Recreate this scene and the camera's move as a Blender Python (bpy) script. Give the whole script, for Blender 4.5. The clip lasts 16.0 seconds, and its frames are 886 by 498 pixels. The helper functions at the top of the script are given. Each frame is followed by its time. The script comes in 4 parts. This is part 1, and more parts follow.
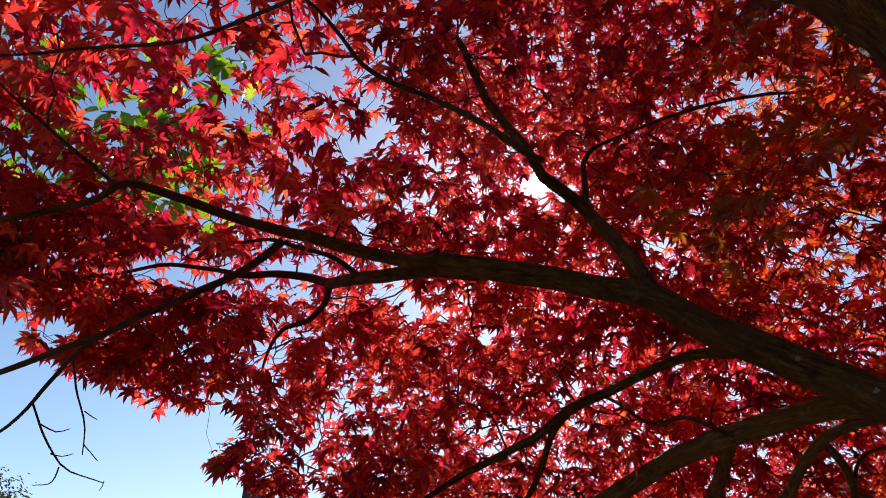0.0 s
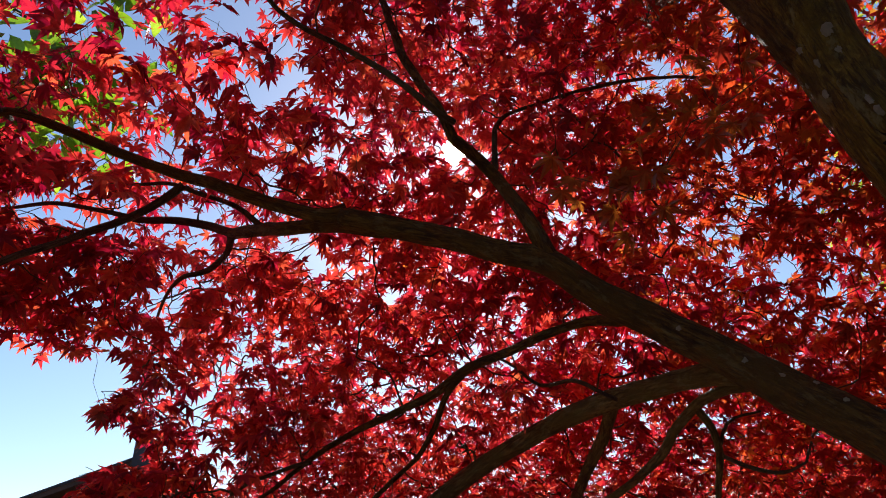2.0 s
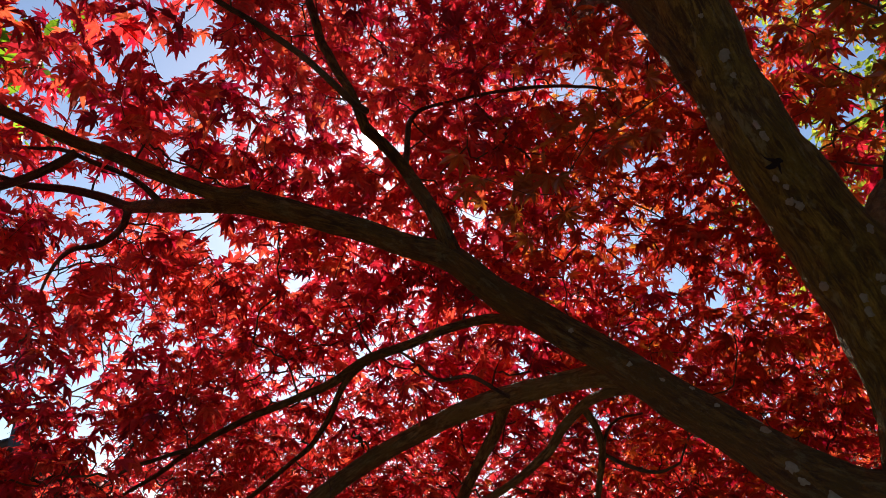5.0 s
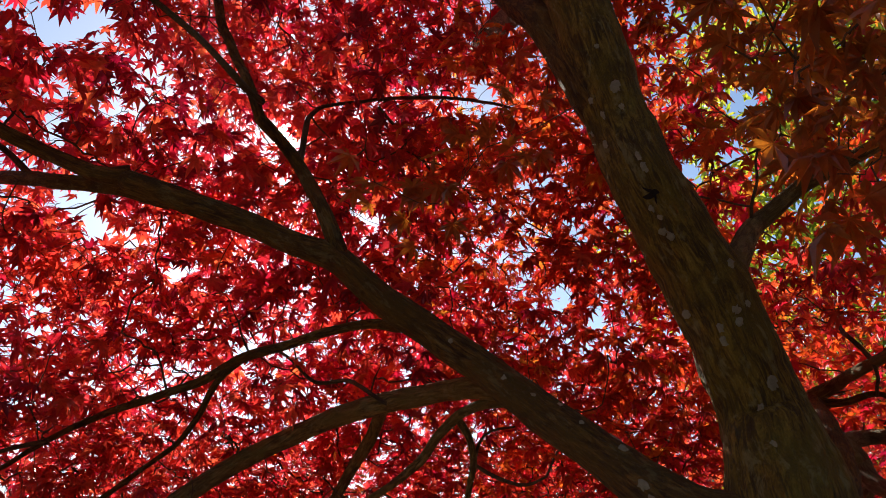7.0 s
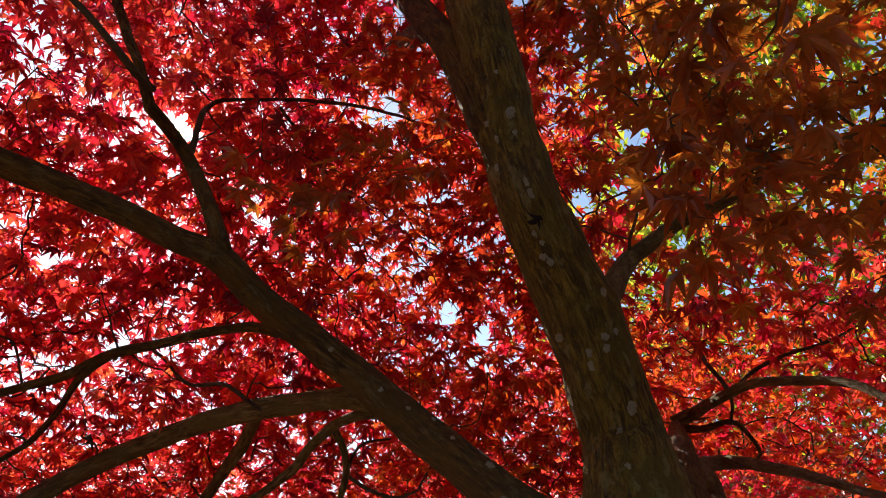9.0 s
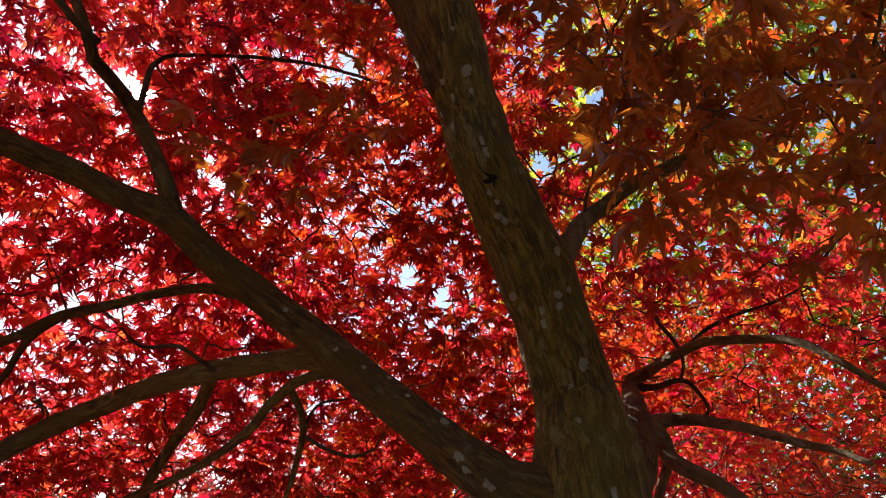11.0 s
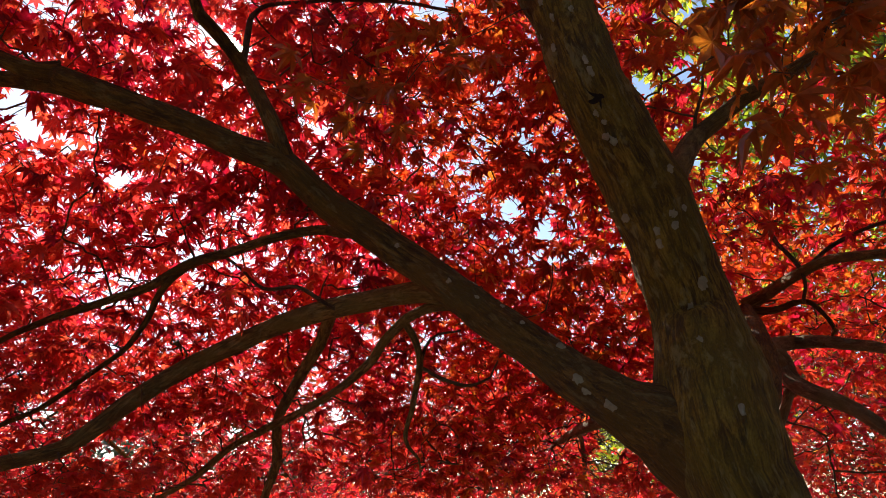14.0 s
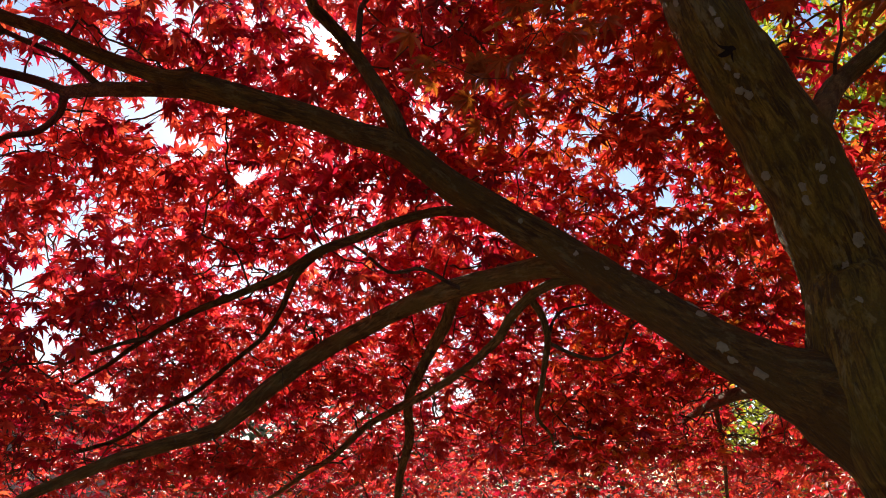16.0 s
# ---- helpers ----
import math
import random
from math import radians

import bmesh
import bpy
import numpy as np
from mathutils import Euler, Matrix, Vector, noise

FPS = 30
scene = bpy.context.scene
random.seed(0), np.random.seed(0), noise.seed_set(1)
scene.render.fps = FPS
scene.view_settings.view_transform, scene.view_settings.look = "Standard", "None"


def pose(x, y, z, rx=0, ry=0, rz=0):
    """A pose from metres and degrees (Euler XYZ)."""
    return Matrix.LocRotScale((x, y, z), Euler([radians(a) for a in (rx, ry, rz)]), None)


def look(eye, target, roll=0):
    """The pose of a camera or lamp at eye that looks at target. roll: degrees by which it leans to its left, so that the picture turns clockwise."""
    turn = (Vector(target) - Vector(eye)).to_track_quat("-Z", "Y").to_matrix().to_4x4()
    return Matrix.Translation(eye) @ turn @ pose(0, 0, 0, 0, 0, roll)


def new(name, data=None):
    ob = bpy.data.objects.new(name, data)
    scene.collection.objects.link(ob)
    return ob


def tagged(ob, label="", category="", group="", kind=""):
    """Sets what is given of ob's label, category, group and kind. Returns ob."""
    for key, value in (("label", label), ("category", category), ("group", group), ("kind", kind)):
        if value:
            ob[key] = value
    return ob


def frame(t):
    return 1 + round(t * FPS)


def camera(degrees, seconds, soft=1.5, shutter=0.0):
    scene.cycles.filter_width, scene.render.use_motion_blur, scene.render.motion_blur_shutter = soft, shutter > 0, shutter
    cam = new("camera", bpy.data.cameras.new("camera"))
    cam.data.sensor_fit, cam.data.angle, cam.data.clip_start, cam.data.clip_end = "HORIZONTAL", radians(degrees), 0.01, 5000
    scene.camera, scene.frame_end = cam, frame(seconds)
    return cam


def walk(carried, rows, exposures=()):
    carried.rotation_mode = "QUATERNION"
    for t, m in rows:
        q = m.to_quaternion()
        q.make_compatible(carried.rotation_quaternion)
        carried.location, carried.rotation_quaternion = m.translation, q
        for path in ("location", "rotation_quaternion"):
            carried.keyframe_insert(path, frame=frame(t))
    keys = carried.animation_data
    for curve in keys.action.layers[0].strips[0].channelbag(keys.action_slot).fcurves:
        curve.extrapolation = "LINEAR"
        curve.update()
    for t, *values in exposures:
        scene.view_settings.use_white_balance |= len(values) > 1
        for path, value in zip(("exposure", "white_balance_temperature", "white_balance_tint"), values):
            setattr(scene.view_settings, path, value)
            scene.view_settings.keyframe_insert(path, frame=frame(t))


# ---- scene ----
cam = camera(65.02, 16.0, soft=0.95)
ROWS = [
    (0.0, 0.0001, -0.0000, 1.4999, 119.998, -0.003, 0.006),
    (0.5, 0.0009, 0.0068, 1.4979, 119.042, 0.094, -2.633),
    (1.0, 0.0160, 0.0078, 1.4936, 118.064, 0.119, -4.841),
    (1.5, 0.0267, 0.0076, 1.4869, 117.401, 0.210, -6.577),
    (2.0, 0.0309, 0.0080, 1.4849, 117.008, 0.302, -7.805),
    (2.5, 0.0331, 0.0077, 1.4850, 116.789, 0.365, -8.709),
    (3.0, 0.0363, 0.0115, 1.4865, 116.488, 0.390, -9.575),
    (5.5, 0.0747, 0.0004, 1.4849, 116.415, -0.161, -17.888),
    (6.0, 0.0881, 0.0055, 1.4844, 116.508, -0.353, -20.179),
    (6.5, 0.1010, 0.0051, 1.4848, 116.703, -0.566, -22.467),
    (7.0, 0.1105, -0.0031, 1.4883, 116.947, -0.651, -24.970),
    (7.5, 0.1151, -0.0108, 1.4889, 117.310, -0.707, -27.284),
    (8.0, 0.1205, -0.0215, 1.4916, 117.639, -0.795, -29.566),
    (8.5, 0.1302, -0.0261, 1.4925, 117.807, -0.919, -31.856),
    (9.0, 0.1418, -0.0311, 1.4919, 117.878, -0.969, -34.151),
    (11.5, 0.1688, -0.0326, 1.4660, 114.231, 0.106, -36.935),
    (12.0, 0.1692, -0.0252, 1.4560, 113.014, 0.294, -36.037),
    (12.5, 0.1735, -0.0226, 1.4560, 111.816, 0.266, -34.593),
    (13.0, 0.1672, -0.0122, 1.4483, 111.230, 0.346, -32.890),
    (13.5, 0.1484, -0.0054, 1.4451, 110.769, 0.297, -30.712),
    (14.0, 0.1404, -0.0059, 1.4449, 110.418, 0.308, -28.465),
    (14.5, 0.1344, -0.0011, 1.4435, 110.043, 0.401, -26.214),
    (15.0, 0.1246, 0.0074, 1.4377, 109.616, 0.478, -23.827),
    (15.5, 0.1111, 0.0179, 1.4336, 109.267, 0.562, -21.465),
    (16.0, 0.0940, 0.0247, 1.4346, 108.935, 0.583, -19.172),
]
EXPOSURES = [(0.0, 0.59, 6300, 10), (2.0, 0.67, 6200, 10), (3.0, 0.56, 6300, 10), (5.5, 0.84, 6650, 10), (9.0, 1.19, 7100, 10), (12.5, 1.30, 7200, 10), (16.0, 1.10, 6950, 10)]
walk(cam, [(t, pose(*row)) for t, *row in ROWS], EXPOSURES)


# ---- light: low autumn sun ahead, clear sky ----
SUN_AZ, SUN_EL = radians(9.03), radians(34.94)
SUN_DIR = Vector((math.sin(SUN_AZ) * math.cos(SUN_EL), math.cos(SUN_AZ) * math.cos(SUN_EL), math.sin(SUN_EL)))
world = bpy.data.worlds.new("sky")
scene.world = world
world.use_nodes = True
sky = world.node_tree.nodes.new("ShaderNodeTexSky")
sky.sky_type, sky.sun_disc = "NISHITA", False
sky.sun_elevation, sky.sun_rotation = SUN_EL, SUN_AZ
sky.air_density, sky.dust_density, sky.ozone_density = 0.95, 0.3, 1.3
background = world.node_tree.nodes["Background"]
richer = world.node_tree.nodes.new("ShaderNodeHueSaturation")
richer.inputs["Saturation"].default_value = 1.04
world.node_tree.links.new(sky.outputs[0], richer.inputs["Color"])
world.node_tree.links.new(richer.outputs[0], background.inputs[0])
background.inputs[1].default_value = 0.095
sun = new("sun_lamp", bpy.data.lights.new("sun_lamp", "SUN"))
sun.data.energy, sun.data.angle, sun.data.color = 4.7, radians(0.53), (1.0, 0.95, 0.87)
sun.matrix_world = look((SUN_DIR + Vector((0.010, 0.0, -0.032))) * 60, (0, 0, 0))          # just clear of the globe below



# ---- materials ----
def material(name):
    m = bpy.data.materials.new(name)
    m.use_nodes = True
    t = m.node_tree
    t.nodes.clear()
    out = t.nodes.new("ShaderNodeOutputMaterial")
    return m, t, out


def node(t, kind, **inputs):
    n = t.nodes.new(kind)
    for key, value in inputs.items():
        socket = n.inputs[key.replace("_", " ")] if key.replace("_", " ") in n.inputs else n.inputs[key]
        if isinstance(value, bpy.types.NodeSocket):
            t.links.new(value, socket)
        else:
            socket.default_value = value
    return n


def ramp(t, fac, stops):
    n = t.nodes.new("ShaderNodeValToRGB")
    e = n.color_ramp.elements
    while len(e) < len(stops):
        e.new(0.5)
    for el, (p, c) in zip(e, stops):
        el.position, el.color = p, (*c, 1)
    t.links.new(fac, n.inputs[0])
    return n.outputs[0]


def mixed(t, fac, a, b, blend="MIX"):
    n = t.nodes.new("ShaderNodeMix")
    n.data_type, n.blend_type = "RGBA", blend
    for s, v in ((n.inputs[0], fac), (n.inputs[6], a), (n.inputs[7], b)):
        if isinstance(v, bpy.types.NodeSocket):
            t.links.new(v, s)
        else:
            s.default_value = v if isinstance(v, (int, float)) else (*v, 1)
    return n.outputs[2]


def leaf_material(name, stops, tint, tint_scale, single=False, through_light=0.80, sheen=(0.36, 0.066, 0.048)):
    """A thin leaf that lets light through: diffuse on the lit side, translucent from behind, slightly waxy."""
    m, t, out = material(name)
    if single:
        rnd = node(t, "ShaderNodeObjectInfo").outputs["Random"]
    else:
        rnd = node(t, "ShaderNodeNewGeometry").outputs["Random Per Island"]
    pos = node(t, "ShaderNodeNewGeometry").outputs["Position"]
    col = ramp(t, rnd, stops)
    patch = node(t, "ShaderNodeTexNoise", Vector=pos, Scale=tint_scale, Detail=2.0).outputs[0]
    col = mixed(t, ramp(t, patch, [(0.50, (0, 0, 0)), (0.68, (0.85, 0.85, 0.85))]), col, tint)
    fine = node(t, "ShaderNodeTexNoise", Vector=pos, Scale=90.0, Detail=3.0).outputs[0]
    col = mixed(t, ramp(t, fine, [(0.30, (0.75, 0.75, 0.75)), (0.62, (1, 1, 1))]), (0, 0, 0), col)
    refl = mixed(t, 0.55, col, sheen)
    dif = node(t, "ShaderNodeBsdfDiffuse", Color=refl)
    tra = node(t, "ShaderNodeBsdfTranslucent", Color=col)
    thin = node(t, "ShaderNodeMixShader", Fac=through_light)
    t.links.new(dif.outputs[0], thin.inputs[1])
    t.links.new(tra.outputs[0], thin.inputs[2])
    glo = node(t, "ShaderNodeBsdfGlossy", Roughness=0.38, Color=(0.9, 0.9, 0.9, 1))
    wax = node(t, "ShaderNodeMixShader", Fac=0.045)
    t.links.new(thin.outputs[0], wax.inputs[1])
    t.links.new(glo.outputs[0], wax.inputs[2])
    t.links.new(wax.outputs[0], out.inputs[0])
    return m


RED = [(0.0, (0.27, 0.004, 0.028)), (0.35, (0.60, 0.012, 0.043)), (0.72, (0.84, 0.040, 0.042)), (1.0, (0.92, 0.150, 0.050))]
BRONZE = [(0.0, (0.36, 0.105, 0.012)), (0.5, (0.54, 0.165, 0.018)), (0.88, (0.68, 0.240, 0.026)), (1.0, (0.88, 0.40, 0.04))]
CORAL = [(0.0, (0.46, 0.010, 0.030)), (0.4, (0.76, 0.034, 0.038)), (0.8, (0.85, 0.095, 0.032)), (1.0, (0.86, 0.21, 0.035))]
ORANGE = [(0.0, (0.44, 0.022, 0.014)), (0.45, (0.68, 0.070, 0.016)), (0.85, (0.80, 0.165, 0.020)), (1.0, (0.80, 0.34, 0.035))]
GREEN = [(0.0, (0.13, 0.22, 0.014)), (0.6, (0.30, 0.38, 0.022)), (1.0, (0.54, 0.54, 0.045))]
mat_leaf_red = leaf_material("red_maple_leaf", RED, (0.82, 0.065, 0.03), 1.6)
mat_leaf_red_single = leaf_material("red_maple_leaf_single", RED, (0.82, 0.065, 0.03), 1.6, single=True)
mat_leaf_orange = leaf_material("orange_maple_leaf", ORANGE, (0.60, 0.03, 0.015), 1.3)
mat_leaf_orange_single = leaf_material("orange_maple_leaf_single", ORANGE, (0.60, 0.03, 0.015), 1.3, single=True)
mat_leaf_bronze = leaf_material("bronze_maple_leaf", BRONZE, (0.56, 0.125, 0.015), 1.8, sheen=(0.38, 0.135, 0.035))
mat_leaf_bronze_single = leaf_material("bronze_maple_leaf_single", BRONZE, (0.56, 0.125, 0.015), 1.8, single=True, sheen=(0.38, 0.135, 0.035))
mat_leaf_coral = leaf_material("coral_maple_leaf", CORAL, (0.86, 0.14, 0.03), 1.1)
mat_leaf_green = leaf_material("green_leaf", GREEN, (0.70, 0.60, 0.06), 1.0, sheen=(0.08, 0.12, 0.02))
mat_leaf_bough = leaf_material("evergreen_bough_leaf", [(0.0, (0.12, 0.25, 0.010)), (0.7, (0.30, 0.46, 0.018)), (1.0, (0.46, 0.58, 0.035))], (0.24, 0.40, 0.018), 2.0, single=True, sheen=(0.08, 0.13, 0.02))
mat_leaf_dark = leaf_material("dark_evergreen_leaf", [(0.0, (0.045, 0.06, 0.03)), (1.0, (0.12, 0.145, 0.085))], (0.15, 0.14, 0.09), 0.4, through_light=0.3, sheen=(0.07, 0.085, 0.05))


def bark_material(name, dark, mid, pale, moss, crust=0.6):
    """Maple bark: shallow lengthwise furrows, scaly plates, moss on some sides and ragged pale crusts of lichen."""
    m, t, out = material(name)
    co = node(t, "ShaderNodeAttribute")
    co.attribute_name = "bark"
    co = co.outputs["Vector"]
    pos = node(t, "ShaderNodeNewGeometry").outputs["Position"]
    long = node(t, "ShaderNodeMapping", Vector=co, Scale=(1.0, 1.0, 0.16)).outputs[0]
    furrow = node(t, "ShaderNodeTexNoise", Vector=long, Scale=75.0, Detail=7.0, Roughness=0.72, Distortion=0.9).outputs[0]
    plate = node(t, "ShaderNodeTexNoise", Vector=node(t, "ShaderNodeMapping", Vector=co, Scale=(1.0, 1.0, 0.5)).outputs[0], Scale=30.0, Detail=6.0, Roughness=0.7).outputs[0]
    grain = node(t, "ShaderNodeTexNoise", Vector=co, Scale=230.0, Detail=5.0, Roughness=0.75).outputs[0]
    blotch = node(t, "ShaderNodeTexNoise", Vector=pos, Scale=5.5, Detail=6.0, Roughness=0.65).outputs[0]
    spot = node(t, "ShaderNodeTexNoise", Vector=node(t, "ShaderNodeMapping", Vector=co, Scale=(1.0, 1.0, 0.45)).outputs[0], Scale=30.0, Detail=8.0, Roughness=0.7, Distortion=0.4).outputs[0]
    speck = node(t, "ShaderNodeTexNoise", Vector=co, Scale=95.0, Detail=4.0, Roughness=0.6).outputs[0]
    col = ramp(t, furrow, [(0.42, dark), (0.51, mid), (0.62, pale)])
    col = mixed(t, ramp(t, plate, [(0.40, (0.75, 0.75, 0.75)), (0.52, (0, 0, 0))]), col, dark)
    col = mixed(t, ramp(t, blotch, [(0.44, (0, 0, 0)), (0.60, (0.7, 0.7, 0.7))]), col, moss)
    col = mixed(t, ramp(t, grain, [(0.35, (0.45, 0.45, 0.45)), (0.60, (0, 0, 0))]), col, dark)
    grey = [0.20 + 0.25 * pale[0], 0.19 + 0.25 * pale[1], 0.085 + 0.4 * pale[2]]
    col = mixed(t, ramp(t, spot, [(0.55, (0, 0, 0)), (0.63, (crust,) * 3)]), col, grey)
    col = mixed(t, ramp(t, speck, [(0.66, (0, 0, 0)), (0.72, (crust * 0.7,) * 3)]), col, grey)
    bump = node(t, "ShaderNodeBump", Strength=1.0, Distance=0.010, Height=furrow)
    bump2 = node(t, "ShaderNodeBump", Strength=1.0, Distance=0.018, Height=plate, Normal=bump.outputs[0])
    bump3 = node(t, "ShaderNodeBump", Strength=0.6, Distance=0.002, Height=grain, Normal=bump2.outputs[0])
    b = node(t, "ShaderNodeBsdfPrincipled", Base_Color=col, Roughness=0.9, Normal=bump3.outputs[0])
    t.links.new(b.outputs[0], out.inputs[0])
    return m


mat_bark = bark_material("maple_bark", (0.050, 0.029, 0.003), (0.195, 0.122, 0.008), (0.34, 0.240, 0.034), (0.175, 0.126, 0.006), 0.6)
mat_limb = bark_material("maple_limb_bark", (0.042, 0.021, 0.003), (0.140, 0.074, 0.007), (0.24, 0.140, 0.022), (0.128, 0.074, 0.006), 0.35)
# grey bark; sunlight on R3, R4, R5 and G1 is put into its colour
mat_bark_grey_lit = bark_material("grey_branch_bark_lit", (0.10, 0.075, 0.04), (0.24, 0.185, 0.10), (0.38, 0.31, 0.18), (0.20, 0.165, 0.07), 0.4)
# brown bark lightened: light on D, D1, E and E1 put into its colour
mat_bark_lightened = bark_material("lightened_branch_bark", (0.085, 0.052, 0.015), (0.215, 0.142, 0.040), (0.36, 0.255, 0.085), (0.190, 0.140, 0.032), 0.4)
mat_twig = bark_material("twig_bark", (0.040, 0.024, 0.013), (0.120, 0.077, 0.040), (0.20, 0.135, 0.075), (0.120, 0.088, 0.040), 0.15)


def plain(name, base, rough=0.8, vary=0.35, scale=6.0, bump=0.3):
    m, t, out = material(name)
    co = node(t, "ShaderNodeTexCoord").outputs["Object"]
    big = node(t, "ShaderNodeTexNoise", Vector=co, Scale=scale, Detail=6.0, Roughness=0.6).outputs[0]
    fine = node(t, "ShaderNodeTexNoise", Vector=co, Scale=scale * 12, Detail=4.0).outputs[0]
    lo, hi = [c * (1 - vary) for c in base], [min(1, c * (1 + vary)) for c in base]
    col = mixed(t, 0.35, ramp(t, big, [(0.3, lo), (0.7, hi)]), ramp(t, fine, [(0.3, lo), (0.7, hi)]))
    bp = node(t, "ShaderNodeBump", Strength=bump, Distance=0.01, Height=fine)
    b = node(t, "ShaderNodeBsdfPrincipled", Base_Color=col, Roughness=rough, Normal=bp.outputs[0])
    t.links.new(b.outputs[0], out.inputs[0])
    return m


mat_lichen = plain("pale_lichen", (0.33, 0.315, 0.215), 0.95, 0.3, 60.0, 0.8)
mat_crack = plain("split_bark", (0.012, 0.007, 0.004), 0.95, 0.3, 80.0, 0.5)
mat_ground = plain("leaf_littered_soil", (0.155, 0.082, 0.037), 0.95, 0.5, 0.8, 0.8)
mat_tile = plain("dark_roof_tile", (0.045, 0.047, 0.052), 0.5, 0.3, 3.0, 0.2)
mat_plaster = plain("grey_plaster", (0.32, 0.31, 0.28), 0.9, 0.15, 1.2, 0.2)
mat_timber = plain("weathered_timber", (0.10, 0.07, 0.05), 0.8, 0.3, 4.0, 0.4)

# ---- shapes ----
rng = np.random.default_rng(7)


def mesh_of(name, verts, faces, mat, smooth=True):
    me = bpy.data.meshes.new(name)
    me.from_pydata([tuple(v) for v in verts], [], faces)
    me.materials.append(mat)
    if smooth:
        me.polygons.foreach_set("use_smooth", [True] * len(me.polygons))
    me.update()
    return me


def part(name, me, parent, label=""):
    ob = new(name, me)
    ob.parent = parent
    return tagged(ob, label) if label else ob


def spline(points, step):
    """Catmull-Rom through control points (x, y, z, r), resampled about every step metres."""
    p = np.array(points, float)
    p = np.vstack([2 * p[0] - p[1], p, 2 * p[-1] - p[-2]])
    out = []
    for i in range(1, len(p) - 2):
        a, b, c, d = p[i - 1:i + 3]
        n = max(2, int(np.linalg.norm(c[:3] - b[:3]) / step))
        for s in np.arange(n) / n:
            out.append(0.5 * (2 * b + (c - a) * s + (2 * a - 5 * b + 4 * c - d) * s * s + (3 * b - a - 3 * c + d) * s ** 3))
    out.append(p[-2])
    out = np.array(out)
    out[:, 3] = np.maximum(out[:, 3], 0.0008)
    return out


def skin(at, d, rough, seed=0, proud=0.0):
    """A point on a limb's uneven surface, from its axis at (x, y, z, r) outwards along d."""
    r = at[3]
    if rough:
        q = at[:3] + d * r
        r = r * (1 + rough * (noise.noise(Vector(q * 9 + seed)) + 0.6 * noise.noise(Vector(q * 26 + seed))))
    return at[:3] + d * (r + proud)


def tube(path, sides, rough=0.0, seed=0):
    """Verts, quads and straightened-out bark coordinates of a round limb along path (x, y, z, r), with an uneven skin and closed ends."""
    n = len(path)
    tan = np.gradient(path[:, :3], axis=0)
    tan /= np.linalg.norm(tan, axis=1)[:, None] + 1e-9
    u = np.cross(tan[0], (0.3, 0.9, 0.1) if abs(tan[0][2]) > 0.8 else (0, 0, 1))
    along = np.concatenate([[0], np.cumsum(np.linalg.norm(np.diff(path[:, :3], axis=0), axis=1))]) + 3.7 * path[0, 0] + 5.1 * path[0, 2]
    verts, faces, bark = [], [], []
    for i in range(n):
        u = u - tan[i] * np.dot(u, tan[i])
        u /= np.linalg.norm(u)
        v = np.cross(tan[i], u)
        for k in range(sides):
            a = 2 * math.pi * k / sides
            verts.append(skin(path[i], math.cos(a) * u + math.sin(a) * v, rough, seed))
            bark.append((math.cos(a) * path[i, 3], math.sin(a) * path[i, 3], along[i]))
    for i in range(n - 1):
        for k in range(sides):
            faces.append((i * sides + k, i * sides + (k + 1) % sides, (i + 1) * sides + (k + 1) % sides, (i + 1) * sides + k))
    faces.append(tuple(range(sides - 1, -1, -1)))
    faces.append(tuple((n - 1) * sides + k for k in range(sides)))
    return verts, faces, bark


def limb_mesh(name, path, sides, rough, mat, seed=0):
    v, f, bark = tube(path, sides, rough, seed)
    me = mesh_of(name, v, f, mat)
    me.attributes.new("bark", "FLOAT_VECTOR", "POINT").data.foreach_set("vector", np.array(bark, np.float32).ravel())
    return me


def leaf_shape(lobes, spread, simple=False, curl=0.25, fold=0.10):
    """A palmate maple leaf of unit length in the xy plane, stalk at the origin, tip along +y: verts and triangles."""
    verts, tris = [(0.0, 0.0, 0.0)], []
    half = (lobes - 1) / 2
    tips = []
    for i in range(lobes):
        k = (i - half) / half
        tips.append((k * spread, 1.0 - 0.22 * abs(k) - 0.36 * abs(k) ** 4))
    for i, (ang, length) in enumerate(tips):
        gap = spread / half / 2

        def polar(a, r, z):
            return (math.sin(a) * r, math.cos(a) * r, z - curl * r * r)
        base = len(verts)
        verts.append(polar(ang - gap, 0.43 * length, 0.0))
        if not simple:
            verts.append(polar(ang - 0.27, 0.55 * length, fold * 0.55))
        verts.append(polar(ang, length, 0.0))
        if not simple:
            verts.append(polar(ang + 0.27, 0.55 * length, fold * 0.55))
        verts.append(polar(ang + gap, 0.43 * length, 0.0))
        last = len(verts) - 1
        for j in range(base, last):
            tris.append((0, j + 1, j))
    b = len(verts)
    verts += [(-0.012, 0, 0), (0.012, 0, 0), (0.008, -0.42, 0.05), (-0.008, -0.42, 0.05)]
    tris += [(b, b + 1, b + 2), (b, b + 2, b + 3)]
    return np.array(verts), np.array(tris)


def oval_shape(curl=0.15, wide=0.23):
    """A pointed oval leaf of unit length with a folded midrib."""
    ys = (0.0, 0.25, 0.55, 0.82, 1.0)
    ws = (0.0, 0.8 * wide, wide, 0.55 * wide, 0.0)
    verts, tris = [], []
    for y, w in zip(ys, ws):
        verts += [(-w, y, 0.05 - curl * y * y), (0, y, -curl * y * y), (w, y, 0.05 - curl * y * y)]
    for i in range(4):
        for k in range(2):
            a = 3 * i + k
            tris += [(a, a + 1, a + 4), (a, a + 4, a + 3)]
    return np.array(verts), np.array(tris)


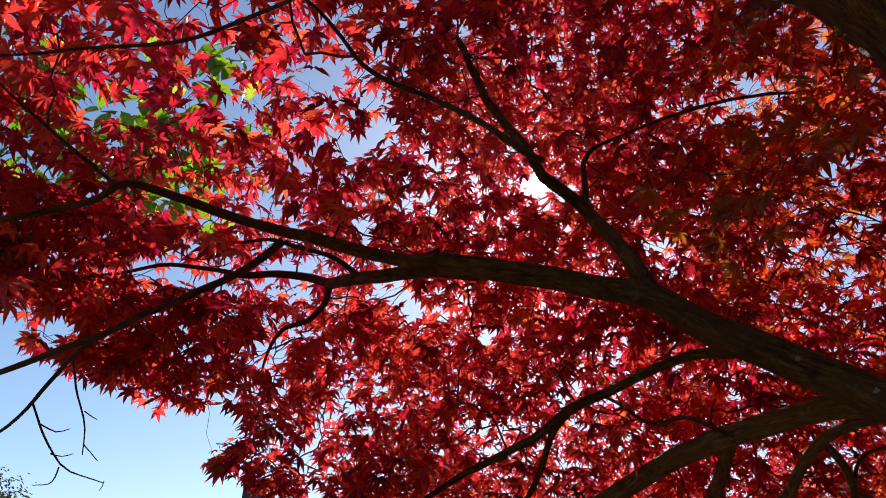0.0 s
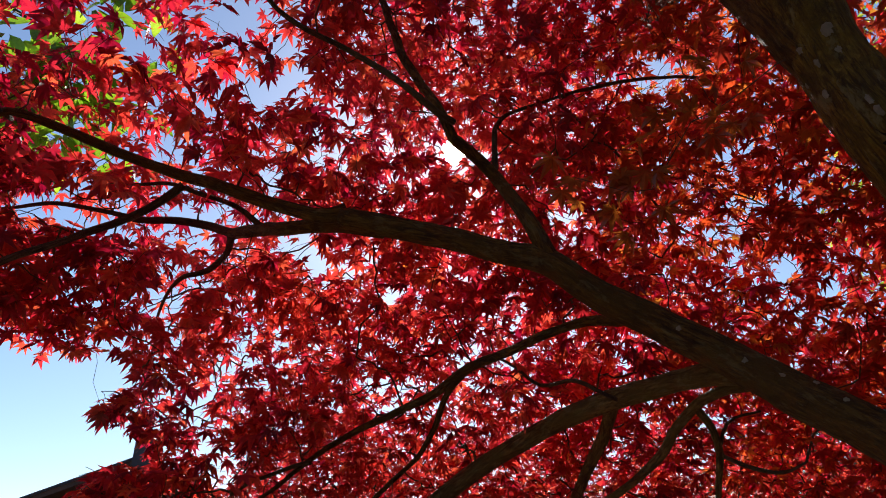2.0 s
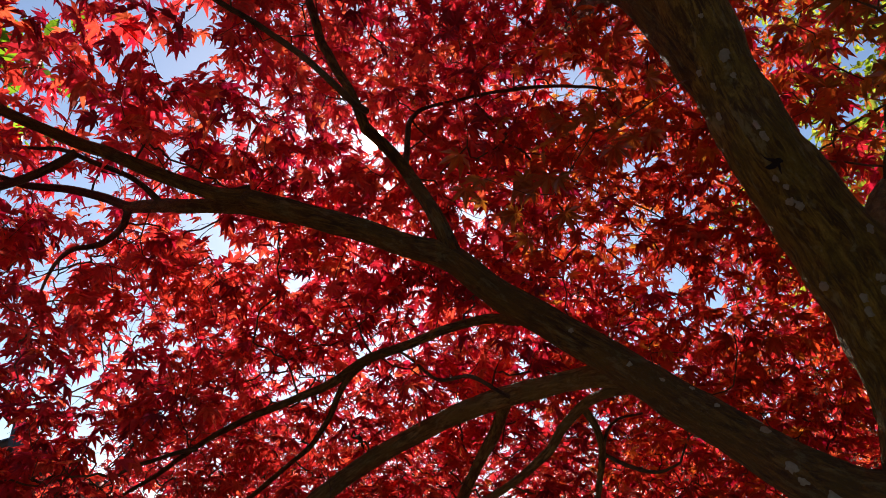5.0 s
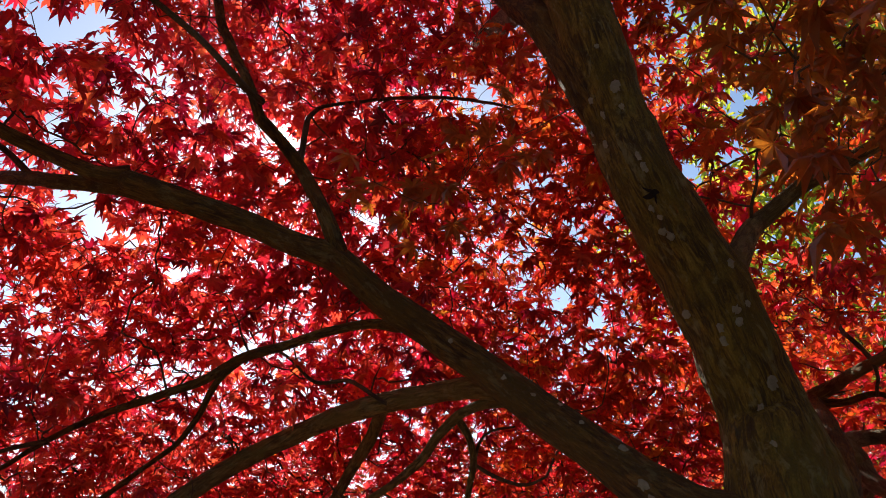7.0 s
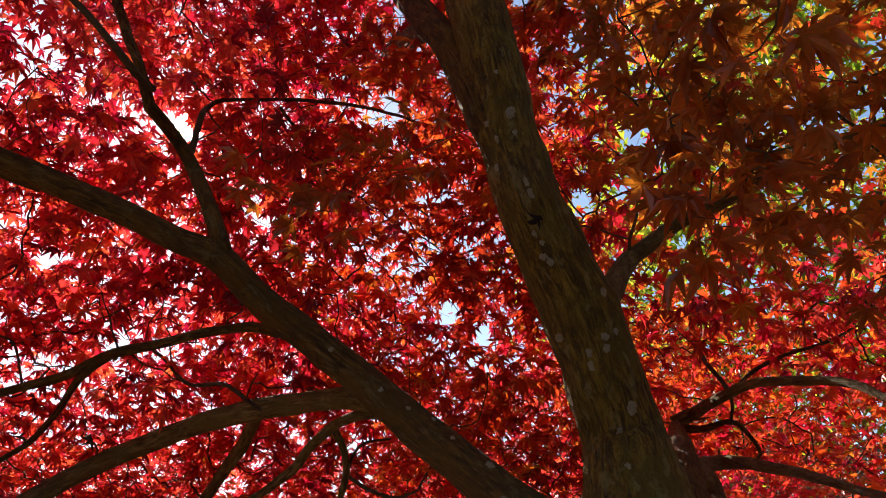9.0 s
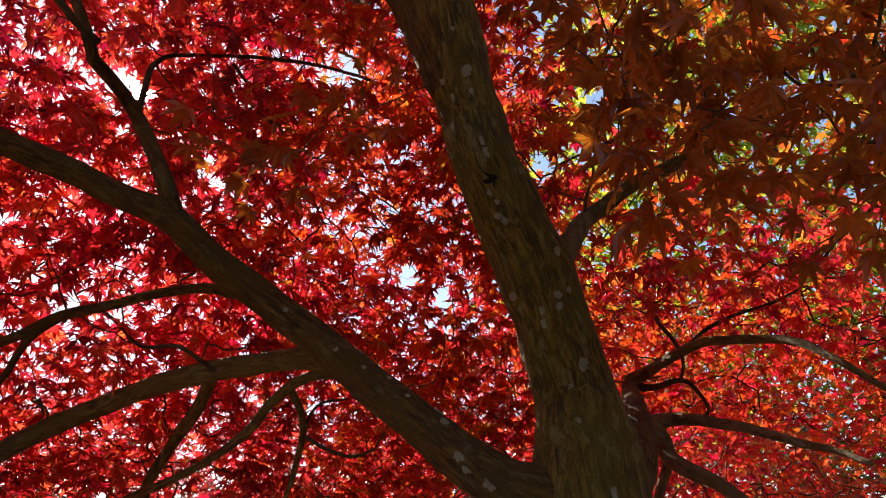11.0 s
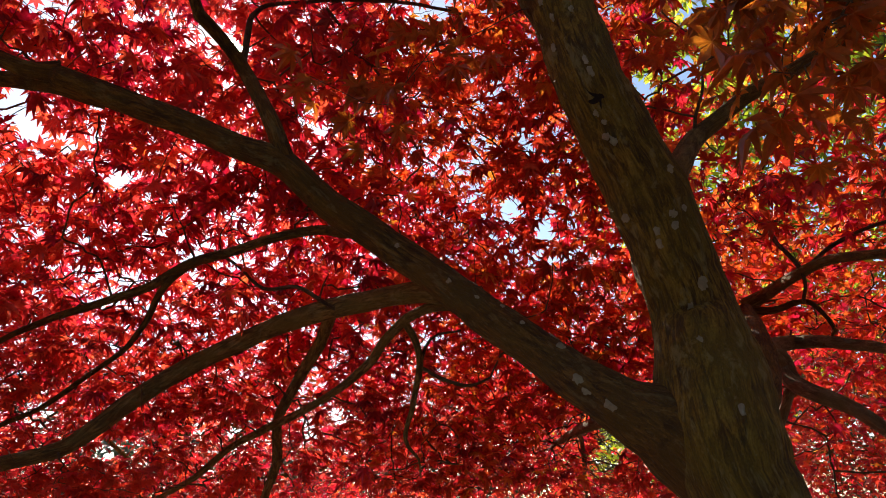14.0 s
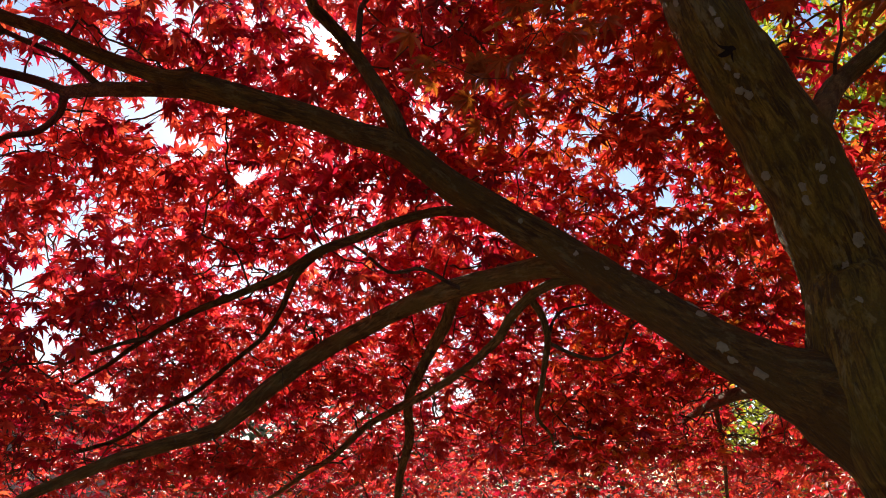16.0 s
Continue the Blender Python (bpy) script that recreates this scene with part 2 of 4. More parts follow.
LEAF_FULL = [leaf_shape(7, 2.05), leaf_shape(7, 1.9, curl=0.5, fold=0.16), leaf_shape(5, 1.55, curl=0.1), leaf_shape(7, 2.2, curl=-0.1, fold=0.2),
             leaf_shape(7, 2.1, curl=0.8, fold=0.22)]
LEAF_SIMPLE = [(v[:-4], t[:-2]) for v, t in (leaf_shape(7, 2.05, True), leaf_shape(5, 1.6, True, 0.4))]
LEAF_SMALL = [(v[:-4], t[:-2]) for v, t in (leaf_shape(5, 1.75, True, 0.2), leaf_shape(5, 1.6, True, 0.45))]
LEAF_OVAL = [oval_shape(0.15, 0.29), oval_shape(0.30, 0.26)]
LEAF_OVAL_FAR = [(np.array([(0, 0, 0), (-0.2, 0.35, 0.05), (-0.17, 0.7, 0.0), (0, 1, -0.2), (0.17, 0.7, 0.0), (0.2, 0.35, 0.05)], float), np.array([(0, 2, 1), (0, 3, 2), (0, 4, 3), (0, 5, 4)]))]
LEAF_FAR = [(np.array([(0, 0, 0), (-0.27, 0.45, 0.05), (0, 1, -0.15), (0.27, 0.45, 0.05)], float), np.array([(0, 2, 1), (0, 3, 2)]))]


def turns(heading, droop, roll):
    """Rotation matrices: a leaf's tip points along heading, droops below the horizon and rolls about its own length."""
    ch, sh, cd, sd, cr, sr = np.cos(heading), np.sin(heading), np.cos(droop), np.sin(droop), np.cos(roll), np.sin(roll)
    y = np.stack([ch * cd, sh * cd, -sd], -1)
    side = np.stack([sh, -ch, np.zeros_like(ch)], -1)
    up = np.cross(side, y)
    x = side * cr[:, None] + up * sr[:, None]
    return np.stack([x, y, np.cross(x, y)], -1)


def leaf_mesh(name, shapes, places, mats, sizes, mat):
    """Thousands of leaves joined into one mesh."""
    kinds = rng.integers(0, len(shapes), len(places))
    vv, ff, base = [], [], 0
    for k, (v, f) in enumerate(shapes):
        sel = kinds == k
        if not sel.any():
            continue
        m = sel.sum()
        w = np.einsum("nij,vj->nvi", mats[sel] * sizes[sel][:, None, None], v) + places[sel][:, None, :]
        vv.append(w.reshape(-1, 3))
        ff.append((f[None] + base + np.arange(m)[:, None, None] * len(v)).reshape(-1, 3))
        base += m * len(v)
    v, f = np.vstack(vv), np.vstack(ff)
    me = bpy.data.meshes.new(name)
    me.vertices.add(len(v))
    me.vertices.foreach_set("co", v.ravel())
    me.loops.add(f.size)
    me.loops.foreach_set("vertex_index", f.ravel().astype(np.int32))
    me.polygons.add(len(f))
    me.polygons.foreach_set("loop_start", np.arange(0, f.size, 3, dtype=np.int32))
    me.polygons.foreach_set("loop_total", np.full(len(f), 3, dtype=np.int32))
    me.materials.append(mat)
    me.update(calc_edges=True)
    return me


# ---- ground ----
def ground_sheet():
    n, verts, faces = 60, [], []
    for i in range(n + 1):
        for j in range(n + 1):
            a, b = (i / n * 2 - 1), (j / n * 2 - 1)
            x, y = 600 * a * abs(a) ** 1.6, 600 * b * abs(b) ** 1.6
            verts.append((x, y, 0.05 * noise.noise(Vector((x * 0.4, y * 0.4, 0)))))
    for i in range(n):
        for j in range(n):
            a = i * (n + 1) + j
            faces.append((a, a + n + 1, a + n + 2, a + 1))
    return tagged(new("ground", mesh_of("ground", verts, faces, mat_ground)), "brown soil scattered with fallen leaves", "ground", kind="structure")


ground_sheet()

# ---- the maple's limbs: x, y, z, radius ----
trunk = [(1.510, 1.096, 1.422, 0.1223), (1.468, 1.102, 1.518, 0.1301), (1.461, 1.113, 1.616, 0.1336),
     (1.476, 1.137, 1.717, 0.1330), (1.484, 1.151, 1.809, 0.1147), (1.489, 1.171, 1.897, 0.1022), (1.426, 1.158,
     2.039, 0.0992), (1.376, 1.165, 2.181, 0.1026), (1.289, 1.160, 2.324, 0.0932), (1.207, 1.154, 2.466, 0.0873), (1.172, 1.181, 2.650, 0.0869),
     (1.149, 1.241, 2.868, 0.0867)]
trunk_top = [(1.057, 1.149, 2.984, 0.0843), (1.049, 1.201, 3.166, 0.0826), (1.050, 1.317, 3.543, 0.0836), (1.077, 1.534, 4.199, 0.0855)]
T2 = [(1.172, 1.190, 2.650, 0.0700), (1.099, 1.196, 2.770, 0.0705), (1.063, 1.245, 2.924, 0.0636), (1.033, 1.319, 3.095, 0.0549), (1.047, 1.477, 3.332, 0.0544), (1.046, 1.718, 3.753, 0.0554), (0.993, 2.132,
     4.566, 0.0549)]
T3 = [(1.085, 1.477, 3.313, 0.0406), (1.242, 1.964, 3.713, 0.0459), (1.356, 2.298, 3.959, 0.0467)]
A = [(1.469, 1.130, 1.506, 0.1045), (1.397, 1.180, 1.605, 0.1106), (1.318, 1.247, 1.661, 0.0738), (1.266, 1.330, 1.726, 0.0598), (1.217, 1.439, 1.817, 0.0562), (1.143, 1.563, 1.932,
     0.0550), (1.047, 1.685, 2.063, 0.0503), (0.913, 1.774, 2.185, 0.0489), (0.756, 1.826, 2.293, 0.0468), (0.617, 1.835, 2.395, 0.0424), (0.487,
     1.873, 2.445, 0.0372), (0.356, 1.911, 2.495, 0.0364), (0.223, 1.946, 2.535, 0.0363), (0.089, 1.963, 2.570, 0.0352), (-0.008, 1.963, 2.583,
     0.0323)]
A3 = [(-0.008, 1.973, 2.606, 0.0325), (-0.097, 1.978, 2.591, 0.0235), (-0.268, 2.048, 2.672, 0.0228), (-0.429, 2.062, 2.729, 0.0210), (-0.567, 2.096,
     2.783, 0.0193), (-0.747, 2.030, 2.807, 0.0170), (-0.883, 1.907, 2.800, 0.0153), (-0.985, 1.760, 2.750, 0.0121)]
A3x = [(-0.995, 1.803, 2.755, 0.0138), (-1.044, 1.740, 2.678, 0.0111), (-1.157, 1.718, 2.625, 0.0102), (-1.291, 1.706, 2.583, 0.0095), (-1.437, 1.676,
     2.548, 0.0075)]
A3b = [(-0.995, 1.803, 2.755, 0.0085), (-1.001, 1.593, 2.697, 0.0069), (-1.048, 1.508, 2.714, 0.0058), (-1.098, 1.389, 2.732, 0.0042), (-1.144, 1.319,
     2.766, 0.0034)]
A4 = [(0.117, 1.997, 2.561, 0.0258), (0.009, 1.994, 2.572, 0.0255), (-0.080, 2.069, 2.606, 0.0240), (-0.210, 2.181, 2.650, 0.0244), (-0.334, 2.377,
     2.742, 0.0254), (-0.480, 2.611, 2.837, 0.0236)]
A5 = [(-0.468, 2.591, 2.832, 0.0196), (-0.586, 2.664, 2.894, 0.0188), (-0.713, 2.657, 2.906, 0.0167), (-0.848, 2.618, 2.880, 0.0144), (-0.953, 2.582,
     2.890, 0.0103), (-1.121, 2.510, 2.874, 0.0089), (-1.271, 2.466, 2.816, 0.0065), (-1.406, 2.433, 2.789, 0.0043)]
A6 = [(-0.480, 2.611, 2.837, 0.0167), (-0.521, 2.757, 2.818, 0.0141), (-0.600, 2.853, 2.781, 0.0135), (-0.713, 2.894, 2.761, 0.0111), (-0.777, 2.955,
     2.712, 0.0087), (-0.868, 3.190, 2.681, 0.0066), (-0.930, 3.532, 2.685, 0.0057)]
A7 = [(-0.586, 2.182, 2.798, 0.0160), (-0.695, 2.195, 2.697, 0.0149), (-0.812, 2.114, 2.566, 0.0133), (-0.915, 1.958, 2.398, 0.0107), (-1.020, 1.868,
     2.280, 0.0102), (-1.136, 1.874, 2.228, 0.0095), (-1.255, 1.869, 2.177, 0.0082), (-1.431, 1.874, 2.119, 0.0066)]
A7b = [(-1.013, 1.868, 2.272, 0.0062), (-1.055, 1.869, 2.226, 0.0061), (-1.100, 1.870, 2.142, 0.0060), (-1.144, 1.870, 2.073, 0.0051), (-1.206, 1.871,
     2.004, 0.0043), (-1.283, 1.865, 1.959, 0.0035)]
A7c = [(-1.135, 1.878, 2.088, 0.0033), (-1.110, 1.908, 2.026, 0.0033), (-1.069, 1.945, 1.971, 0.0029), (-1.029, 1.974, 1.932, 0.0022), (-0.954, 2.009,
     1.908, 0.0015)]
A7d = [(-1.055, 1.869, 2.218, 0.0034), (-1.025, 1.897, 2.117, 0.0030), (-0.995, 1.918, 2.031, 0.0023), (-0.989, 1.932, 1.969, 0.0015)]
A8 = [(-0.324, 2.366, 2.750, 0.0131), (-0.416, 2.317, 2.797, 0.0105), (-0.557, 2.245, 2.810, 0.0092), (-0.656, 2.233, 2.831, 0.0072), (-0.786, 2.192,
     2.791, 0.0050)]
B = [(0.608, 1.824, 2.412, 0.0282), (0.542, 1.816, 2.546, 0.0240), (0.486, 1.893, 2.705, 0.0225), (0.417, 1.875, 2.779, 0.0205), (0.311, 1.769, 2.781,
     0.0194)]
B1 = [(0.311, 1.769, 2.781, 0.0177), (0.258, 1.732, 2.869, 0.0149), (0.210, 1.786, 3.003, 0.0152), (0.151, 1.855, 3.182, 0.0157), (0.126, 1.893,
     3.302, 0.0150), (0.063, 1.988, 3.610, 0.0127)]
B1a = [(0.300, 1.717, 2.805, 0.0114), (0.242, 1.660, 2.790, 0.0111), (0.162, 1.603, 2.824, 0.0101), (0.060, 1.597, 2.894, 0.0092), (-0.043, 1.584,
     2.940, 0.0083), (-0.157, 1.502, 2.921, 0.0080), (-0.226, 1.427, 2.921, 0.0069), (-0.269, 1.338, 2.928, 0.0059), (-0.313, 1.274, 2.943, 0.0050),
     (-0.376, 1.177, 2.934, 0.0041)]
B2 = [(0.471, 1.912, 2.757, 0.0110), (0.481, 1.936, 2.898, 0.0104), (0.502, 1.981, 3.008, 0.0088), (0.586, 2.042, 3.123, 0.0072), (0.738, 2.100,
     3.239, 0.0066), (1.023, 2.223, 3.448, 0.0085), (1.374, 2.338, 3.639, 0.0080), (1.708, 2.367, 3.700, 0.0070), (1.911, 2.319, 3.689, 0.0071)]
TF = [(0.794, 2.111, 3.238, 0.0067), (0.936, 2.159, 3.149, 0.0062), (1.101, 2.273, 3.110, 0.0060), (1.234, 2.356, 3.000, 0.0049), (1.359, 2.437,
     2.885, 0.0037)]
TL = [(-0.309, 1.132, 2.884, 0.0058), (-0.429, 1.140, 2.797, 0.0051), (-0.567, 1.127, 2.710, 0.0049), (-0.707, 1.106, 2.654, 0.0042), (-0.849, 1.078,
     2.606, 0.0034), (-0.943, 1.047, 2.563, 0.0027), (-1.032, 1.013, 2.517, 0.0021)]
C = [(0.857, 1.928, 2.260, 0.0181), (0.787, 2.059, 2.301, 0.0158), (0.663, 2.156, 2.282, 0.0159), (0.559, 2.276, 2.257, 0.0161), (0.455, 2.428, 2.247,
     0.0174), (0.354, 2.562, 2.190, 0.0166), (0.217, 2.647, 2.133, 0.0146), (0.050, 2.734, 2.065, 0.0125), (-0.098, 2.859, 1.992, 0.0107), (-0.237,
     2.964, 1.896, 0.0087), (-0.367, 3.054, 1.818, 0.0068)]
C2 = [(0.479, 2.449, 2.274, 0.0136), (0.400, 2.514, 2.184, 0.0126), (0.339, 2.738, 2.032, 0.0108), (0.259, 2.802, 1.942, 0.0096), (0.089, 2.907,
     1.801, 0.0096), (-0.049, 2.980, 1.712, 0.0085), (-0.186, 3.013, 1.612, 0.0083), (-0.321, 3.048, 1.573, 0.0072), (-0.435, 3.083, 1.535, 0.0061),
     (-0.566, 3.134, 1.488, 0.0050)]
C3 = [(-0.094, 2.648, 1.938, 0.0097), (-0.180, 2.703, 1.922, 0.0078), (-0.247, 2.741, 1.905, 0.0078), (-0.301, 2.726, 1.883, 0.0067), (-0.367, 2.747,
     1.844, 0.0047)]
D = [(1.111, 1.755, 2.058, 0.0434), (1.045, 1.867, 2.072, 0.0346), (0.988, 2.035, 2.085, 0.0339), (0.896, 2.219, 2.088, 0.0368), (0.762, 2.462, 2.054,
     0.0351), (0.586, 2.660, 1.967, 0.0345), (0.391, 2.717, 1.832, 0.0328), (0.260, 2.759, 1.711, 0.0303), (0.151, 2.767, 1.632, 0.0279), (-0.066,
     2.737, 1.564, 0.0235), (-0.260, 2.667, 1.479, 0.0190), (-0.365, 2.595, 1.426, 0.0167), (-0.491, 2.489, 1.344, 0.0126)]
D1 = [(0.920, 2.241, 2.081, 0.0237), (0.951, 2.430, 2.024, 0.0235), (0.945, 2.675, 1.913, 0.0222), (0.938, 2.884, 1.779, 0.0207), (0.985, 3.027,
     1.634, 0.0210), (0.984, 3.156, 1.495, 0.0179), (1.008, 3.278, 1.375, 0.0171), (1.042, 3.424, 1.194, 0.0128)]
D2 = [(0.901, 2.145, 2.077, 0.0070), (0.800, 2.263, 2.162, 0.0074), (0.703, 2.350, 2.172, 0.0067), (0.629, 2.434, 2.268, 0.0061), (0.580, 2.506,
     2.322, 0.0042)]
E = [(1.148, 1.735, 2.019, 0.0216), (1.097, 1.829, 2.021, 0.0167), (1.088, 1.985, 2.022, 0.0163), (1.074, 2.115, 1.979, 0.0157), (1.056, 2.253, 1.905,
     0.0160), (1.002, 2.522, 1.826, 0.0147), (0.913, 2.818, 1.763, 0.0163), (0.799, 3.029, 1.688, 0.0146), (0.671, 3.131, 1.562, 0.0131), (0.592,
     3.339, 1.501, 0.0112), (0.485, 3.439, 1.415, 0.0099), (0.319, 3.506, 1.308, 0.0074)]
E1 = [(1.090, 1.999, 2.015, 0.0127), (1.155, 2.045, 1.964, 0.0128), (1.208, 2.128, 1.886, 0.0120), (1.230, 2.227, 1.777, 0.0097), (1.233, 2.289,
     1.673, 0.0078), (1.304, 2.317, 1.606, 0.0050), (1.315, 2.311, 1.547, 0.0030)]
E2 = [(1.210, 2.133, 1.896, 0.0067), (1.261, 2.077, 1.853, 0.0066), (1.343, 2.023, 1.830, 0.0055), (1.414, 2.003, 1.859, 0.0037)]
E3 = [(1.208, 2.119, 1.904, 0.0057), (1.202, 2.072, 1.958, 0.0056), (1.225, 2.025, 1.993, 0.0047), (1.303, 2.002, 2.013, 0.0038)]
R0 = [(1.460, 1.189, 2.236, 0.0487), (1.643, 1.268, 2.409, 0.0353), (1.749, 1.296, 2.523, 0.0310), (1.806, 1.279, 2.575, 0.0277), (1.876, 1.189,
     2.647, 0.0251), (1.855, 1.040, 2.631, 0.0216), (1.843, 0.892, 2.624, 0.0192), (1.792, 0.699, 2.597, 0.0159), (1.770, 0.546, 2.573, 0.0131),
     (1.803, 0.427, 2.584, 0.0109)]
R0b = [(1.749, 1.296, 2.523, 0.0062), (1.729, 1.269, 2.584, 0.0053), (1.740, 1.236, 2.655, 0.0045), (1.778, 1.250, 2.756, 0.0037), (1.769, 1.209,
     2.804, 0.0027)]
S2 = [(1.635, 1.256, 1.501, 0.0966), (1.850, 1.352, 1.655, 0.0760), (2.111, 1.500, 1.823, 0.0777), (2.390, 1.690, 2.029, 0.0600), (2.757, 1.984,
     2.265, 0.0300)]
R1 = [(2.749, 1.985, 2.276, 0.0354), (2.796, 1.889, 2.320, 0.0278), (2.616, 1.611, 2.303, 0.0221), (2.581, 1.458, 2.304, 0.0195), (2.518, 1.194,
     2.239, 0.0173), (2.468, 1.039, 2.176, 0.0148), (2.431, 0.954, 2.112, 0.0128), (2.394, 0.873, 2.043, 0.0116), (2.408, 0.773, 1.942, 0.0089)]
R1a = [(2.597, 1.579, 2.307, 0.0100), (2.611, 1.661, 2.434, 0.0093), (2.747, 1.816, 2.609, 0.0088), (2.882, 2.036, 2.779, 0.0069)]
R1b = [(2.585, 1.561, 2.303, 0.0088), (2.688, 1.509, 2.386, 0.0089), (2.740, 1.414, 2.434, 0.0077), (2.737, 1.220, 2.441, 0.0063), (2.862, 1.158,
     2.511, 0.0042)]
R1c = [(2.591, 1.575, 2.295, 0.0077), (2.628, 1.598, 2.247, 0.0067), (2.719, 1.681, 2.212, 0.0069)]
R2 = [(2.741, 1.979, 2.263, 0.0228), (2.774, 1.858, 2.233, 0.0162), (2.755, 1.707, 2.230, 0.0117), (2.738, 1.622, 2.160, 0.0090), (2.765, 1.606,
     2.085, 0.0078), (2.755, 1.652, 2.037, 0.0056)]
R3 = [(2.513, 1.787, 2.014, 0.0403), (2.874, 1.871, 2.105, 0.0333), (2.765, 1.625, 2.045, 0.0246), (2.701, 1.408, 1.973, 0.0205), (2.628, 1.232,
     1.901, 0.0160), (2.563, 1.077, 1.845, 0.0121), (2.482, 0.917, 1.775, 0.0088)]
R4 = [(2.536, 1.769, 2.045, 0.0404), (2.795, 1.877, 2.014, 0.0408), (2.771, 1.826, 1.921, 0.0370), (2.728, 1.701, 1.855, 0.0329), (2.726, 1.573,
     1.783, 0.0290), (2.665, 1.401, 1.664, 0.0248), (2.609, 1.287, 1.612, 0.0198), (2.596, 1.070, 1.576, 0.0148), (2.542, 0.882, 1.543, 0.0102)]
R5 = [(2.800, 1.859, 1.904, 0.0235), (2.813, 1.929, 1.803, 0.0217), (2.819, 1.994, 1.691, 0.0217), (2.794, 1.989, 1.544, 0.0184), (2.793, 1.986,
     1.392, 0.0162)]
G1 = [(2.072, 2.015, 1.745, 0.0294), (2.190, 2.271, 1.786, 0.0292), (2.275, 2.530, 1.794, 0.0276), (2.408, 2.836, 1.783, 0.0215), (2.463, 3.065,
     1.747, 0.0113)]
G2 = [(2.357, 2.704, 1.785, 0.0115), (2.396, 2.727, 1.624, 0.0101), (2.423, 2.774, 1.477, 0.0088), (2.451, 2.811, 1.331, 0.0076)]
BASE = [(1.72, 0.98, -0.05, 0.25), (1.71, 0.985, 0.12, 0.185), (1.675, 1.00, 0.5, 0.150), (1.59, 1.045, 1.0, 0.130)]

maple = tagged(new("maple_tree"), "Japanese maple with dark lichened trunk and crimson autumn leaves", "tree")
SKELETON = []
CAMERA_SPOT = np.array((0.10, 0.0, 1.47))          # mean camera position; bearings are taken from here


def limb(name, points, sides, rough, mat=mat_bark, label="", grow=True, lumps=0):
    path = spline(points, 0.025)
    end = path[-1, :3] - path[-2, :3]
    end /= np.linalg.norm(end)
    r = path[-1, 3]
    path = np.vstack([path] + [[(*(path[-1, :3] + end * r * k), r * w)] for k, w in ((0.35, 0.9), (0.7, 0.66), (0.95, 0.25))])
    if lumps:
        for i in range(len(path)):
            path[i, :3] += lumps * np.array(noise.noise_vector(Vector(path[i, :3] * 7)))
    part(name, limb_mesh(name, path, sides, rough, mat), maple, label)
    if grow:
        SKELETON.append(path)
    return path


def on_bark(path, rough, along, swing, proud):
    """A point on a limb's bark; along: 0 to 1 from its foot; swing: radians round the limb from its side towards the
    camera.
    """
    j = min(max(along * (len(path) - 2) + 1, 1), len(path) - 2.001)
    i = int(j)
    axis = path[i + 1, :3] - path[i - 1, :3]
    axis /= np.linalg.norm(axis)
    front = CAMERA_SPOT - path[i, :3]
    front -= axis * np.dot(front, axis)
    front /= np.linalg.norm(front)
    return skin(path[i] * (1 - j % 1) + path[i + 1] * (j % 1), math.cos(swing) * front + math.sin(swing) * np.cross(axis, front), rough, 0, proud)


def lichen(path, rough, along, swing, size):
    """A ragged crust of lichen that follows the bark."""
    i = min(int(along * (len(path) - 2)) + 1, len(path) - 2)
    step = np.linalg.norm(path[i + 1, :3] - path[i, :3]) * (len(path) - 2)
    verts, faces = [], []
    phase, long, n = rng.uniform(0, 9), rng.uniform(0.9, 1.5), 20
    for ring, proud in ((0.0, 0.0035), (0.55, 0.0030), (0.86, 0.0022), (1.0, -0.002)):
        for k in range(n if ring else 1):
            a = 2 * math.pi * k / n
            rag = noise.noise(Vector((math.cos(a) * 1.5 + phase, math.sin(a) * 1.5, phase))) * 0.55 + noise.noise(Vector((math.cos(a) * 4.5, math.sin(a) * 4.5 + phase, phase))) * 0.4
            r = size * ring * (1 + rag)
            verts.append(on_bark(path, rough, along + long * r * math.sin(a) / step, swing + r * math.cos(a) / path[i, 3], proud))
    for k in range(n):
        faces.append((0, 1 + k, 1 + (k + 1) % n))
        for r in (0, 1):
            faces.append((1 + n * r + k, 1 + n * (r + 1) + k, 1 + n * (r + 1) + (k + 1) % n, 1 + n * r + (k + 1) % n))
    part("lichen_patch", mesh_of("lichen_patch", verts, faces, mat_lichen), maple, "pale grey-green lichen")


def bark_crack(path, rough):
    """A branching split in the bark, dark inside."""
    verts, faces = [], []
    tips = [(0.5615, -0.25), (0.5674, -0.15), (0.5615, 0.20), (0.5615, 0.05), (0.5557, 0.00)]          # along, swing; the fourth is where they meet
    hub = tips[3]
    for along, swing in (tips[0], tips[1], tips[2], tips[4]):
        base = len(verts)
        d = np.array((along - hub[0], (swing - hub[1]) * 0.04))
        cross = np.array((-d[1], d[0])) / np.linalg.norm(d)
        for k in range(7):
            w = k / 6
            wide = 0.0011 * (1 - w) ** 0.6 + 0.0002
            for side in (-1, 0, 1):
                a, b = np.array((hub[0], hub[1] * 0.04)) + d * w + cross * (side * wide + 0.0004 * math.sin(5 * w + 900 * along))
                verts.append(on_bark(path, rough, a, b / 0.04, 0.0025 - 0.0015 * (side == 0)))
        for k in range(6):
            for q in (0, 1):
                p = base + 3 * k + q
                faces.append((p, p + 1, p + 4, p + 3))
    part("bark_crack", mesh_of("bark_crack", verts, faces, mat_crack), maple, "dark branching split in the bark")


